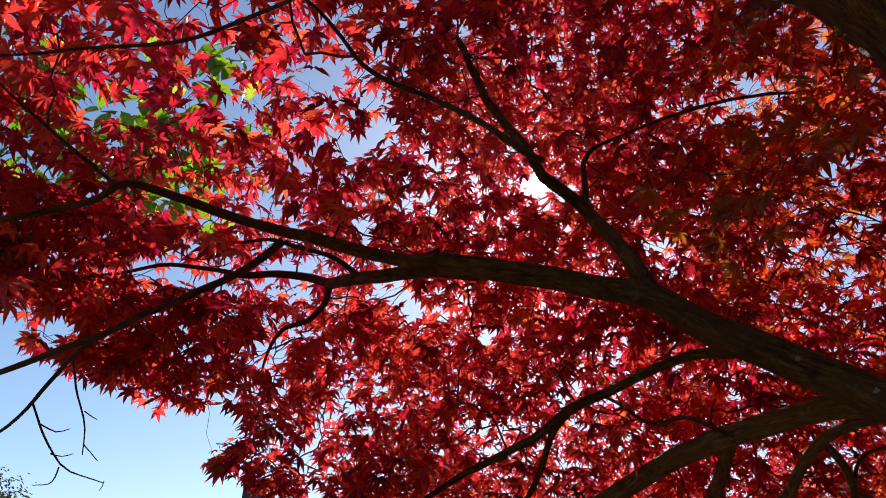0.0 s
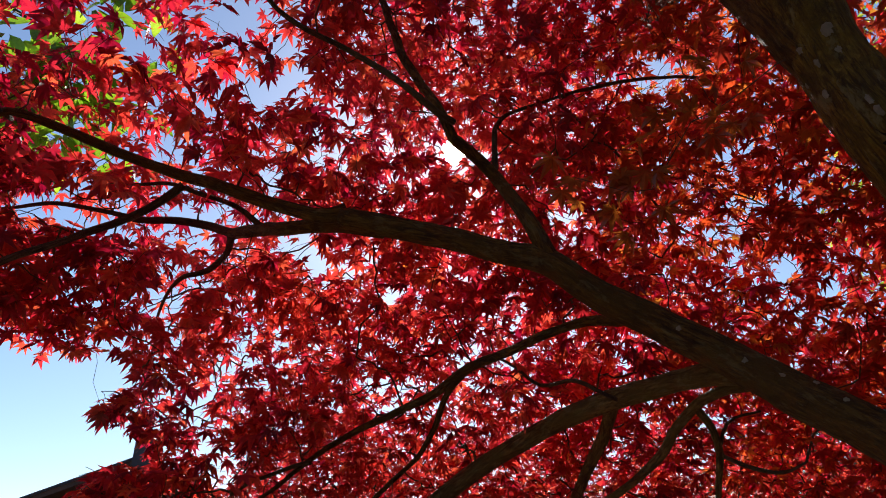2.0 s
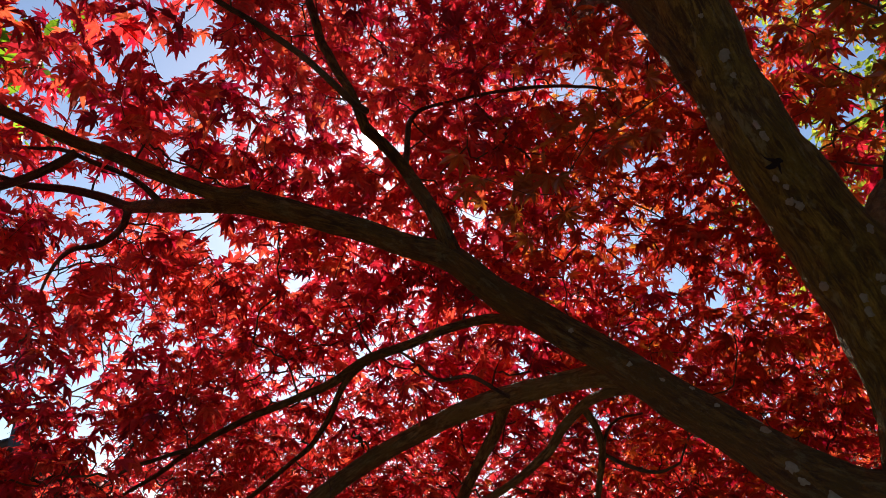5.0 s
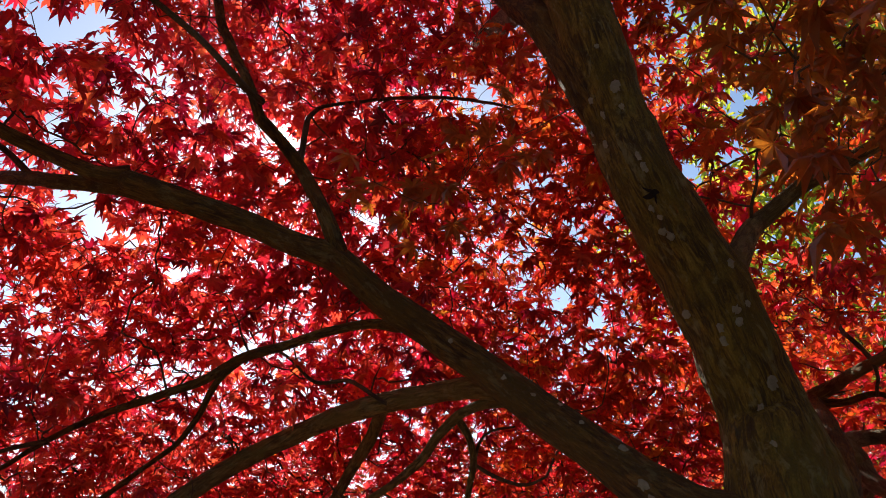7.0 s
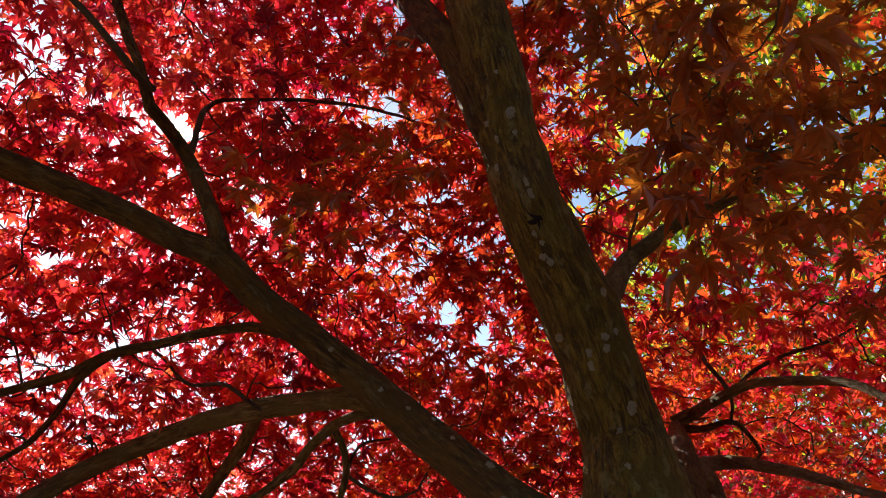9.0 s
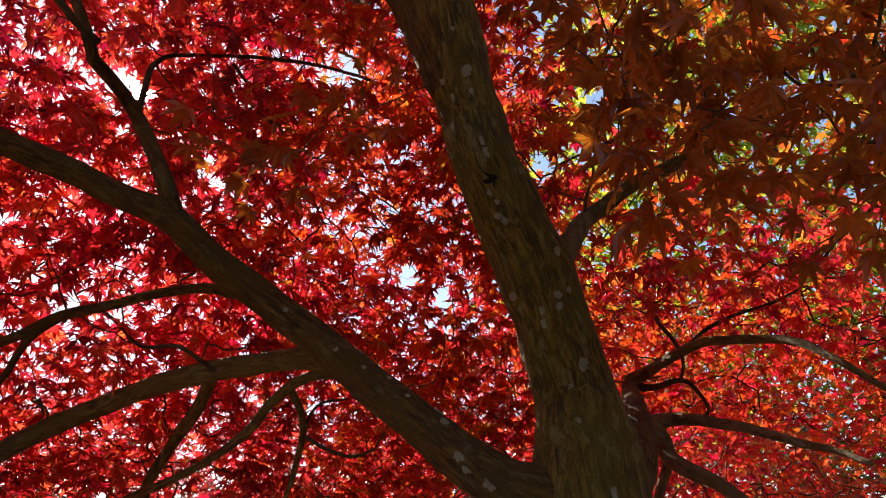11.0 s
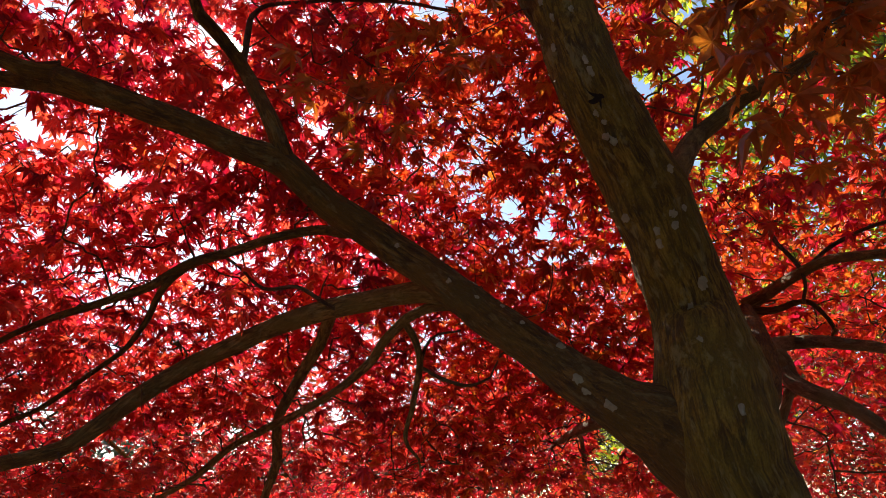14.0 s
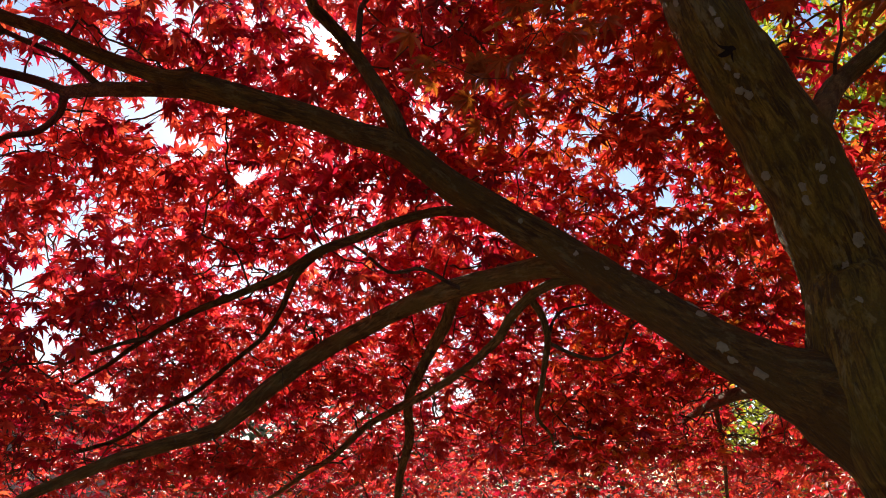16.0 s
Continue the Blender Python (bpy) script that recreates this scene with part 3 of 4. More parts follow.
trunk_path = limb("trunk", BASE + trunk[:-1] + trunk_top, 44, 0.10, label="dark mossy trunk with pale lichen patches")
limb("stem", S2, 24, 0.10, mat_limb, "second stem rising behind the trunk", grow=False)
limb_path = limb("limb", A, 22, 0.07, mat_limb, lumps=0.004)
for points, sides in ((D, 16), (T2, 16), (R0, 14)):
    limb("limb", points, sides, 0.07, mat_bark_lightened if points in (R0, D) else mat_limb, lumps=0.004)
# along the limb, radians round it, size
TRUNK_SPOTS = [(0.6317, 0.25, 0.0137), (0.6141, 0.25, 0.0082), (0.6141, -0.35, 0.0073), (0.5966, -0.60, 0.0091), (0.5790, 0.15, 0.0070), (0.5732, 0.15, 0.0079), (0.5381, -0.10, 0.0096), (0.5557, -0.20, 0.0061), (0.5498, -0.10, 0.0070), (0.4504, 0.45, 0.0127), (0.4855, 0.40, 0.0103), (0.4796, 0.35, 0.0094), (0.4796, -0.10, 0.0077), (0.4270, 0.00, 0.0076), (0.3744, 0.40, 0.0068), (0.3627, -0.95, 0.0062), (0.4738, -0.15, 0.0085), (0.4095, 0.00, 0.0081)]
LIMB_SPOTS = [(0.3876, 0.30, 0.0087), (0.3001, 1.00, 0.0075), (0.3376, 0.45, 0.0057), (0.2251, 1.50, 0.0100), (0.2001, 0.90, 0.0106), (0.1501, 0.00, 0.0109), (0.1376, -0.25, 0.0074), (0.1126, -0.20, 0.0105), (0.4876, 0.30, 0.0070), (0.2626, 0.75, 0.0064)]
for path, rough, spots in ((trunk_path, 0.10, TRUNK_SPOTS), (limb_path, 0.07, LIMB_SPOTS)):
    for along, swing, size in spots:
        lichen(path, rough, along, swing, size)
for k in range(16):
    lichen(trunk_path, 0.10, rng.uniform(0.42, 0.93), rng.uniform(-1.1, 1.1), rng.choice((0.005, 0.007, 0.010)))
bark_crack(trunk_path, 0.10)
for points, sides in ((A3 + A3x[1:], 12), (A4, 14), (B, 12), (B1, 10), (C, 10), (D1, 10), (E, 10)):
    limb("branch", points, sides, 0.07, mat_bark_lightened if points in (D1, E) else mat_limb, lumps=0.004)
for points in (R1, R3):
    limb("branch", points, 10, 0.07, mat_bark_grey_lit if points is R3 else mat_bark_lightened, lumps=0.004)
limb("branch", R5, 8, 0.07, mat_bark_grey_lit, "grey branch coloured as if sunlit", lumps=0.004)
limb("branch", R4, 12, 0.07, mat_bark_grey_lit, "grey branch coloured as if sunlit", lumps=0.004)
limb("branch", G1, 12, 0.07, mat_bark_grey_lit, "grey branch, paled as if sunlit", lumps=0.004)
limb("branch", T3, 12, 0.09, mat_bark_grey_lit, "broken grey branch stub", grow=False)
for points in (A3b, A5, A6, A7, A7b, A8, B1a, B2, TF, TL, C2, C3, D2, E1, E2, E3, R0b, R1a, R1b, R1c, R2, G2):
    limb("small_branch", points, 7, 0.05, mat_bark_grey_lit if points is G2 else mat_bark_lightened if points is E1 else mat_limb if points in (C2, R2) else mat_twig, grow=points is not G2, lumps=0.008)
TWIGLETS = [
    [(-1.014, 1.922, 2.082, 0.0020), (-0.997, 1.933, 2.071, 0.0016), (-0.983, 1.941, 2.065, 0.0012)],
    [(-1.002, 1.949, 1.999, 0.0020), (-0.986, 1.961, 1.984, 0.0016), (-0.967, 1.974, 1.963, 0.0012)],
    [(-1.106, 1.888, 2.035, 0.0024), (-1.069, 1.911, 2.020, 0.0020), (-1.041, 1.923, 2.031, 0.0012)],
    [(-1.069, 1.924, 1.969, 0.0021), (-1.043, 1.938, 1.965, 0.0016), (-1.020, 1.946, 1.974, 0.0012)],
    [(-1.043, 1.943, 1.938, 0.0024), (-1.048, 1.947, 1.911, 0.0020), (-1.059, 1.944, 1.893, 0.0016), (-1.085, 1.932, 1.888, 0.0012)],
    [(-0.945, 1.994, 1.909, 0.0016), (-0.947, 1.996, 1.894, 0.0012), (-0.952, 1.996, 1.883, 0.0009)],
]
for points in (A7c, A7d, *TWIGLETS):
    limb("bare_twig", points, 5, 0.0, mat_twig, "thin leafless twig", grow=False, lumps=0.01)

# ---- crown: sprays of leaves on fine twigs ----
SUN_GLOBE = 1500 * SUN_DIR
# Sky gaps fitted to the camera's view: azimuth, elevation, half-angle
VIEW_GAPS = [(-8.8, 39.8, 1.6), (-3.4, 34.8, 1.0), (-4.4, 25.5, 1.3), (2.1, 23.5, 0.8), (-15.8, 43.4, 1.5), (-24.2, 38.7, 1.7), (-28.1, 41.1, 1.3), (-32.5, 37.3, 1.5),
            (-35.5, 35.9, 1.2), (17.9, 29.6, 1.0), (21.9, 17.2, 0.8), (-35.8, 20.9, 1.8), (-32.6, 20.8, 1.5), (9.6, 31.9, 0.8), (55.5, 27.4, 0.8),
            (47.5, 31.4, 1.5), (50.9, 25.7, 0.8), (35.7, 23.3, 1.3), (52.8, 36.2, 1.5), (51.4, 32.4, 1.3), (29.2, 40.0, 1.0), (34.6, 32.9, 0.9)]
VIEW_GAPS += [(-0.5, 5.9, 1.1), (-6.4, 6.5, 1.0), (-12.9, 13.5, 1.3), (-11.9, 11.2, 1.0), (-6.7, 27.3, 1.6), (18.5, 5.5, 0.8), (5.2, 4.0, 0.8), (-10.5, 9.4, 1.3),
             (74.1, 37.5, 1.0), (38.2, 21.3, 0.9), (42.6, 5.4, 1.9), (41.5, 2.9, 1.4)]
VIEW_GAPS += [(-11.4, 38.2, 1.3), (-10.9, 34.6, 1.5), (-9.6, 31.7, 1.2), (-10.8, 42.1, 1.1), (-5.8, 34.9, 0.9), (4.0, 4.0, 0.9), (10.1, 5.0, 0.9), (12.7, 5.1, 0.9),
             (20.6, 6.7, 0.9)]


def bearings(p):
    d = p - CAMERA_SPOT
    return np.degrees(np.arctan2(d[:, 0], d[:, 1])), np.degrees(np.arctan2(d[:, 2], np.hypot(d[:, 0], d[:, 1]))), np.linalg.norm(d, axis=1)


def in_view_gap(p, widen=1.0):
    # Cones from the camera cut through the leaves at any depth
    d = p - CAMERA_SPOT
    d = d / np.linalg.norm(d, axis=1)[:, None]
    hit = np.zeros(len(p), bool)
    for a, e, h in VIEW_GAPS:
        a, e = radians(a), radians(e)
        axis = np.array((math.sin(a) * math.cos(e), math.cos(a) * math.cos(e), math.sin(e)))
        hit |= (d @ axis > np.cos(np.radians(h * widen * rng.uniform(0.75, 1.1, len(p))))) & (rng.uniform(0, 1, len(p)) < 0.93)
    shaft = np.array(SUN_GLOBE.normalized())          # cleared towards the sun from three camera positions, so that it shows
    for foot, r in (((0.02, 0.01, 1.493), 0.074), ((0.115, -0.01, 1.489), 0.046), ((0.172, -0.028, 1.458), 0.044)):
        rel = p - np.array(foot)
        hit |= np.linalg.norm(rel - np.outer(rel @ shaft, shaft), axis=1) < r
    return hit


def clumpy(p, scale, seed):
    return np.array([noise.noise(Vector(q * scale + seed)) for q in p])


def on_bearing(az, el, d):
    a, e = np.radians(az), np.radians(el)
    return CAMERA_SPOT + np.stack([np.sin(a) * np.cos(e), np.cos(a) * np.cos(e), np.sin(e)], -1) * d[:, None]


def crown_hem(az):
    """The elevation of the crown's drooping hem, traced to fit the camera's view."""
    return np.interp(az, (-60, -42, -36, -30, -27, -24, -22, -18.8, -17.8, -17.3, -16, -15, -14, -11), (24, 21, 20.3, 18.2, 17.8, 16.4, 17.2, 17.8, 16, 12.2, 11, 7, 3, -2))


def below_hem(az, el):
    """Open sky in the camera's view under the crown's edge, but for a drooping tip and one low spray in front of the
    house.
    """
    tip = (az > -21 + 2 * np.abs(el - 13.6)) & (np.abs(el - 13.6) < 1.9)
    low = (az > -20.6 + np.clip(el - 7.5, 0, 9)) & (el < 10) & (el > 3)
    return (az > -60) & (az < -10) & (el < crown_hem(az)) & ~tip & ~low


def thin_out(p, rules):
    """Drops a share of the sprays within each window of bearings (az0, az1, el0, el1, share)."""
    for a0, a1, e0, e1, share in rules:
        az, el, d = bearings(p)
        p = p[~((az > a0) & (az < a1) & (el > e0) & (el < e1) & (rng.uniform(0, 1, len(p)) < share))]
    return p


def crown_points():
    """Centres of the leaf sprays: a drooping slab over the path, a hem on the open side, and a lower tier along the far
    boughs, filled in by bearing to fit the camera's view.
    """
    n = 19500
    ang, rad = rng.uniform(0, 2 * math.pi, n), 5.0 * np.sqrt(rng.uniform(0, 1, n))
    x, y = 0.9 + rad * np.cos(ang), 0.6 + rad * np.sin(ang)
    rho = np.hypot(x - CAMERA_SPOT[0], y - CAMERA_SPOT[1])
    z = 3.3 - 0.27 * rho + rng.uniform(-0.15, 1.15, n) * np.clip((5.4 - rho) / 2.0, 0.35, 1)
    top = np.stack([x, y, z], -1)
    az, el, d = bearings(top)
    keep = ~below_hem(az, el) & ~((az <= -60) & (az > -120) & (el < 24)) & ~((az < -13) & (az > -60) & (d > 3.7)) & (d > near_limit(az)) & (rho < 4.4)
    keep &= (clumpy(top, 1.9, 3.0) > -0.20) | (rng.uniform(0, 1, n) < 0.25)
    keep &= (np.abs(az) < 100) | (rng.uniform(0, 1, n) < 0.2)
    tiers = [top[keep]]
    n = 2600
    upper = np.stack([rng.uniform(0.0, 3.2, n), rng.uniform(0.8, 4.8, n), rng.uniform(3.6, 5.2, n)], -1)
    tiers.append(upper[(clumpy(upper, 1.2, 31.0) > -0.12) & (upper[:, 2] < 5.6 - 0.25 * np.abs(upper[:, 0] - 1.8))])
    n = 620
    az, d = rng.uniform(-38, -6, n), rng.uniform(2.7, 3.5, n)
    hem = crown_hem(az)
    low = on_bearing(az, hem + (25 - hem) * rng.uniform(0.03, 1, n), d)
    tiers.append(low[clumpy(low, 2.2, 5.0) > -0.3])
    n = 4600
    low = np.stack([rng.uniform(-1.2, 4.6, n), rng.uniform(2.5, 5.6, n), rng.uniform(0.8, 2.6, n)], -1)
    az, el, d = bearings(low)
    tiers.append(low[~below_hem(az, el) & (el > -3) & (clumpy(low, 1.7, 9.0) > -0.15) & (d > 3.0)])
    n = 2800
    low = np.stack([rng.uniform(2.6, 6.0, n), rng.uniform(0.9, 4.0, n), rng.uniform(0.7, 2.5, n)], -1)
    az, el, d = bearings(low)
    tiers.append(low[(d > 3.3) & (az > 46) & (clumpy(low, 1.7, 14.0) > -0.2)])
    n = 3000
    mid = on_bearing(rng.uniform(-12, 50, n), rng.uniform(11, 36, n), rng.uniform(2.5, 4.2, n))
    tiers.append(mid[clumpy(mid, 2.1, 41.0) > -0.18])
    n = 3500
    mid = on_bearing(rng.uniform(-12, 50, n), rng.uniform(1, 18, n), rng.uniform(2.7, 4.2, n))
    tiers.append(mid[clumpy(mid, 2.1, 43.0) > -0.18])
    n = 800
    mid = on_bearing(rng.uniform(-15, 8, n), rng.uniform(0, 12, n), rng.uniform(2.6, 3.7, n))
    tiers.append(mid)
    n = 190
    tiers.append(on_bearing(rng.uniform(-43, -29, n), rng.uniform(23, 36, n), rng.uniform(2.6, 3.4, n)))
    n = 750
    high = on_bearing(rng.uniform(4, 42, n), rng.uniform(33, 54, n), rng.uniform(2.7, 4.2, n))
    tiers.append(high[clumpy(high, 2.1, 47.0) > -0.18])
    p = thin_out(np.vstack(tiers), [(-60, -17, 31, 90, 0.30), (52, 100, 24, 90, 0.40), (-16, -3, 5, 18, 0.40),
                                    (-29, -13, 18, 34, 0.33), (-8, 12, 21, 36, 0.20)])
    n = 70
    low = on_bearing(rng.uniform(-20.5, -16, n), rng.uniform(4, 9, n), rng.uniform(2.6, 3.1, n))
    p = np.vstack([p, low])
    n = 90
    az, d = rng.uniform(-21.5, -8, n), rng.uniform(2.4, 3.1, n)
    p = np.vstack([p, on_bearing(az, crown_hem(az).clip(4.5) + rng.uniform(0.5, 6, n), d)])
    n = 12
    p = np.vstack([p, on_bearing(rng.uniform(-20.3, -17, n), rng.uniform(12.4, 14.2, n), rng.uniform(2.5, 2.8, n))])
    n = 150
    p = np.vstack([p, on_bearing(rng.uniform(-37, -19, n), rng.uniform(19.5, 29, n), rng.uniform(2.4, 3.2, n))])
    n = 300          # shaded inner sprays near the trunk, set by bearing to fit the camera's view
    near = on_bearing(rng.uniform(17, 92, n), rng.uniform(14, 52, n), rng.uniform(1.25, 1.85, n))
    az, el, d = bearings(near)
    p = np.vstack([p, near[(clumpy(near, 2.6, 51.0) > np.interp(az, (17, 26, 50, 56, 64), (0.15, 0.30, 0.40, 0.10, -0.30))) & (el > np.interp(az, (17, 45, 60, 80), (27, 27, 27, 16))) & ~in_view_gap(near)]])
    return p[~in_view_gap(p, 0.8)]


def near_limit(az):
    """The least distance of the crown from the camera, by bearing."""
    return np.interp(az, (-45, -25, -10, 36, 48, 58), (1.9, 2.1, 2.2, 2.3, 2.3, 2.0))


WOOD = np.vstack([p[p[:, 3] > 0.0075] for p in SKELETON])
WOOD = WOOD[~((WOOD[:, 0] > 1.45) & (WOOD[:, 2] > 2.40))]


def before_wood(p, size):
    """Leaves that would hang between the camera and the trunk and boughs, and hide them."""
    w = WOOD[:, :3] - CAMERA_SPOT
    dw = np.linalg.norm(w, axis=1)
    w = (w / dw[:, None]).astype(np.float32)
    hit = np.zeros(len(p), bool)
    for i in range(0, len(p), 4000):
        v = p[i:i + 4000] - CAMERA_SPOT
        d = np.linalg.norm(v, axis=1)
        c = np.arccos(np.clip((v / d[:, None]).astype(np.float32) @ w.T, -1, 1))
        hit[i:i + 4000] = ((c < (WOOD[:, 3] / dw)[None] + (0.75 * size[i:i + 4000] / d)[:, None] + 0.004) & (d[:, None] < dw[None] + 0.03)).any(1)
    return hit


def grow_twigs(nodes, sprays):
    """Ties each spray to the nearest wood by a bowed twig; earlier twigs carry later ones."""
    nodes = np.vstack(nodes)[:, :3]
    gap = np.array([np.min(((nodes - s) ** 2).sum(1)) for s in sprays])
    order = np.argsort(gap)
    room = len(nodes) + 5 * len(sprays)
    pos = np.zeros((room, 3))
    pos[:len(nodes)] = nodes
    parent = np.full(room, -1)
    n = len(nodes)
    ends = []
    for s in sprays[order]:
        i = int(np.argmin(((pos[:n] - s) ** 2).sum(1)))
        a, last = pos[i].copy(), i
        d = s - a
        bow = np.array(noise.noise_vector(Vector(s * 3.1))) * 0.12 * np.linalg.norm(d)
        for k in (0.34, 0.67, 1.0):
            pos[n] = a + d * k + bow * 4 * k * (1 - k) + rng.normal(0, 0.018, 3) * np.linalg.norm(d) ** 0.5 * (k < 1)
            parent[n] = last
            last = n
            n += 1
        ends.append((order[len(ends)], last))
    load = np.zeros(n)
    for _, e in ends:
        load[e] += 1
    for i in range(n - 1, len(nodes) - 1, -1):
        load[parent[i]] += load[i]
    return pos[:n], parent[:n], load, len(nodes)


def twig_mesh(name, pos, parent, load, first, mat, fine=0.0011):
    verts, faces = [], []
    rad = np.minimum(fine * np.maximum(load, 1) ** 0.38, 0.0048)
    for i in range(first, len(pos)):
        a, b = pos[parent[i]], pos[i]
        d = b - a
        ln = np.linalg.norm(d)
        if ln < 1e-4:
            continue
        d /= ln
        u = np.cross(d, (0.31, 0.17, 0.93))
        u /= np.linalg.norm(u)
        v = np.cross(d, u)
        k = len(verts)
        ra = rad[parent[i]] if parent[i] >= first else rad[i] * 1.2
        for c, r in ((a, ra), (b, rad[i])):
            verts += [c + r * u, c + r * (-0.5 * u + 0.866 * v), c + r * (-0.5 * u - 0.866 * v)]
        faces += [(k, k + 1, k + 4, k + 3), (k + 1, k + 2, k + 5, k + 4), (k + 2, k, k + 3, k + 5)]
    return mesh_of(name, verts, faces, mat)


def spray_leaves(sprays, per, spread, flat, droop=0.45):
    """Leaf places and rotations round each spray's centre, most of them hanging outwards and down."""
    cnt = rng.integers(per[0], per[1] + 1, len(sprays))
    idx = np.repeat(np.arange(len(sprays)), cnt)
    m = len(idx)
    heading = rng.uniform(0, 2 * math.pi, m)
    out = spread * np.sqrt(rng.uniform(0, 1, m))
    place = sprays[idx] + np.stack([np.cos(heading) * out, np.sin(heading) * out, rng.normal(0, flat, m)], -1)
    level = 1.0 if droop > 0.5 else np.interp(bearings(sprays)[1][idx], (4, 24), (0.6, 1.0))          # flatter at low elevation, to look edge-on from the camera
    rot = turns(heading + rng.normal(0, 0.5, m), np.clip(rng.normal(droop * level, 0.38 * level, m), -0.4, 1.45), rng.normal(0, 0.5, m) * level)
    return place, rot, idx


def evened(az, el, dist, size, spray):
    """Leaves to keep so that the crown's thickness by bearing fits the camera's view: whole sprays go first."""
    a, e = ((az + 60) / 3).astype(int).clip(0, 55), ((el + 10) / 3).astype(int).clip(0, 29)
    room = (3 * math.pi / 180) ** 2 * np.cos(np.radians(el))
    load = np.zeros((56, 30))
    np.add.at(load, (a, e), 0.6 * size ** 2 / dist ** 2 / room)
    most = np.interp(el, (6, 14, 28, 40), (8.6, 7.3, 5.7, 6.0)) * np.interp(az, (-34, -20, -8), (0.95, 0.95, 1.0))
    most *= np.where((az < -21) & (el > 30), 0.52, np.where(az < -22, 1.25, 1.0)) * np.where((az > 48) & (el > 22), 0.85, 1.0)
    most *= np.where((az > 14) & (az < 48), 1.18, 1.0) * np.interp(az, (-20, -6, 6, 20, 34, 50, 66), (1.12, 1.07, 1.02, 0.95, 0.91, 0.84, 0.82))
    for at, up, wide, k in ((15, 24, 9, -0.28), (-3, 30, 8, -0.12), (18, 38, 9, 0.24), (3, 26, 8, -0.14), (-14, 13, 8, -0.32), (6, 3, 7, 0.20), (46, 17, 7, 0.14), (57, 21, 8, 0.24)):          # denser and sparser by bearing, fitted to brightness in the camera's view
        most *= 1 + k * np.exp(-((az - at) ** 2 + (el - up) ** 2) / (wide * wide))
    cells = np.array([[noise.noise(Vector((i * 0.42, j * 0.42, 6.5))) + 0.6 * noise.noise(Vector((i * 1.1, j * 1.1, 2.5))) for j in range(30)] for i in range(56)])
    most *= 1 + 0.55 * cells[a, e]          # the crown hangs in clumps, with thinner places between
    share = most / np.maximum(load[a, e], 1e-6)
    luck = rng.uniform(0, 1, spray.max() + 1)[spray] + rng.normal(0, 0.08, len(spray))
    return luck < share


sprays = crown_points()
place, rot, spray = spray_leaves(sprays, (5, 10), 0.155, 0.045)
az, el, dist = bearings(place)
size = rng.normal(1, 0.17, len(place)).clip(0.55, 1.45) * np.interp(el, (6, 22), (0.045, 0.058)) * np.where(el > 28, np.interp(az, (-14, -4), (1.18, 1.0)), np.interp(az, (-14, -4), (1.10, 1.0)))
keep = evened(az, el, dist, size, spray) & ~in_view_gap(place) & (dist > 1.15) & ~before_wood(place, size)
keep &= ~below_hem(az, el + 0.6)
place, rot, size, az, el, dist = place[keep], rot[keep], size[keep], az[keep], el[keep], dist[keep]
pos, parent, load, first = grow_twigs(SKELETON, sprays[np.unique(spray[keep])])
tagged(part("fine_branching", twig_mesh("fine_branching", pos, parent, load, first, mat_twig), maple), kind="stuff")
warm = clumpy(place, 0.9, 21.0) * 0.9 + np.clip((az - 20) / 45, -0.6, 0.62) * np.clip((el + 6) / 26, 0.15, 1) + rng.normal(0, 0.18, len(place))
for a, e, w, k in ((30, 28, 5, 0.32), (28, 40, 5, 0.25), (33, 47, 8, 0.35), (-28, 40, 7, 0.3)):          # orange patches by bearing, placed to fit the camera's view
    warm += k * np.exp(-((az - a) ** 2 + (el - e) ** 2) / (2 * w * w))
orange = warm > 0.46
single = np.zeros(len(place), bool)
single[np.argsort(np.linalg.norm(place - np.array((0.3, 0.9, 2.1)), axis=1))[:300]] = True
bronze = ((np.clip((az - 46) / 10, 0, 1) * np.clip((el - 24) / 10, 0, 1) * 0.75 > rng.uniform(0, 1, len(place))) | ((dist < 2.05) & (az > 12)))
for sel, mat in ((~orange & ~bronze, mat_leaf_red), (orange & ~bronze, mat_leaf_orange), (bronze, mat_leaf_bronze)):
    for near, shapes in ((dist < 3.0, LEAF_FULL), ((dist >= 3.0) & (dist < 3.8), LEAF_SIMPLE), (dist >= 3.8, LEAF_SMALL)):
        s = sel & ~single & near
        tagged(part("foliage", leaf_mesh("foliage", shapes, place[s], rot[s], size[s], mat), maple), kind="stuff")


def leaf_piece(shape, mat):
    return mesh_of("leaf", shape[0], [tuple(int(i) for i in f) for f in shape[1]], mat, False)


PIECES = [[leaf_piece(s, m) for s in LEAF_FULL] for m in (mat_leaf_red_single, mat_leaf_orange_single, mat_leaf_bronze_single)]
for i in np.nonzero(single)[0]:
    ob = part("leaf", PIECES[2 if bronze[i] else int(orange[i])][i % 5], maple)
    ob.matrix_basis = Matrix.Translation(place[i]) @ Matrix(rot[i].tolist()).to_4x4() @ Matrix.Scale(float(size[i]), 4)


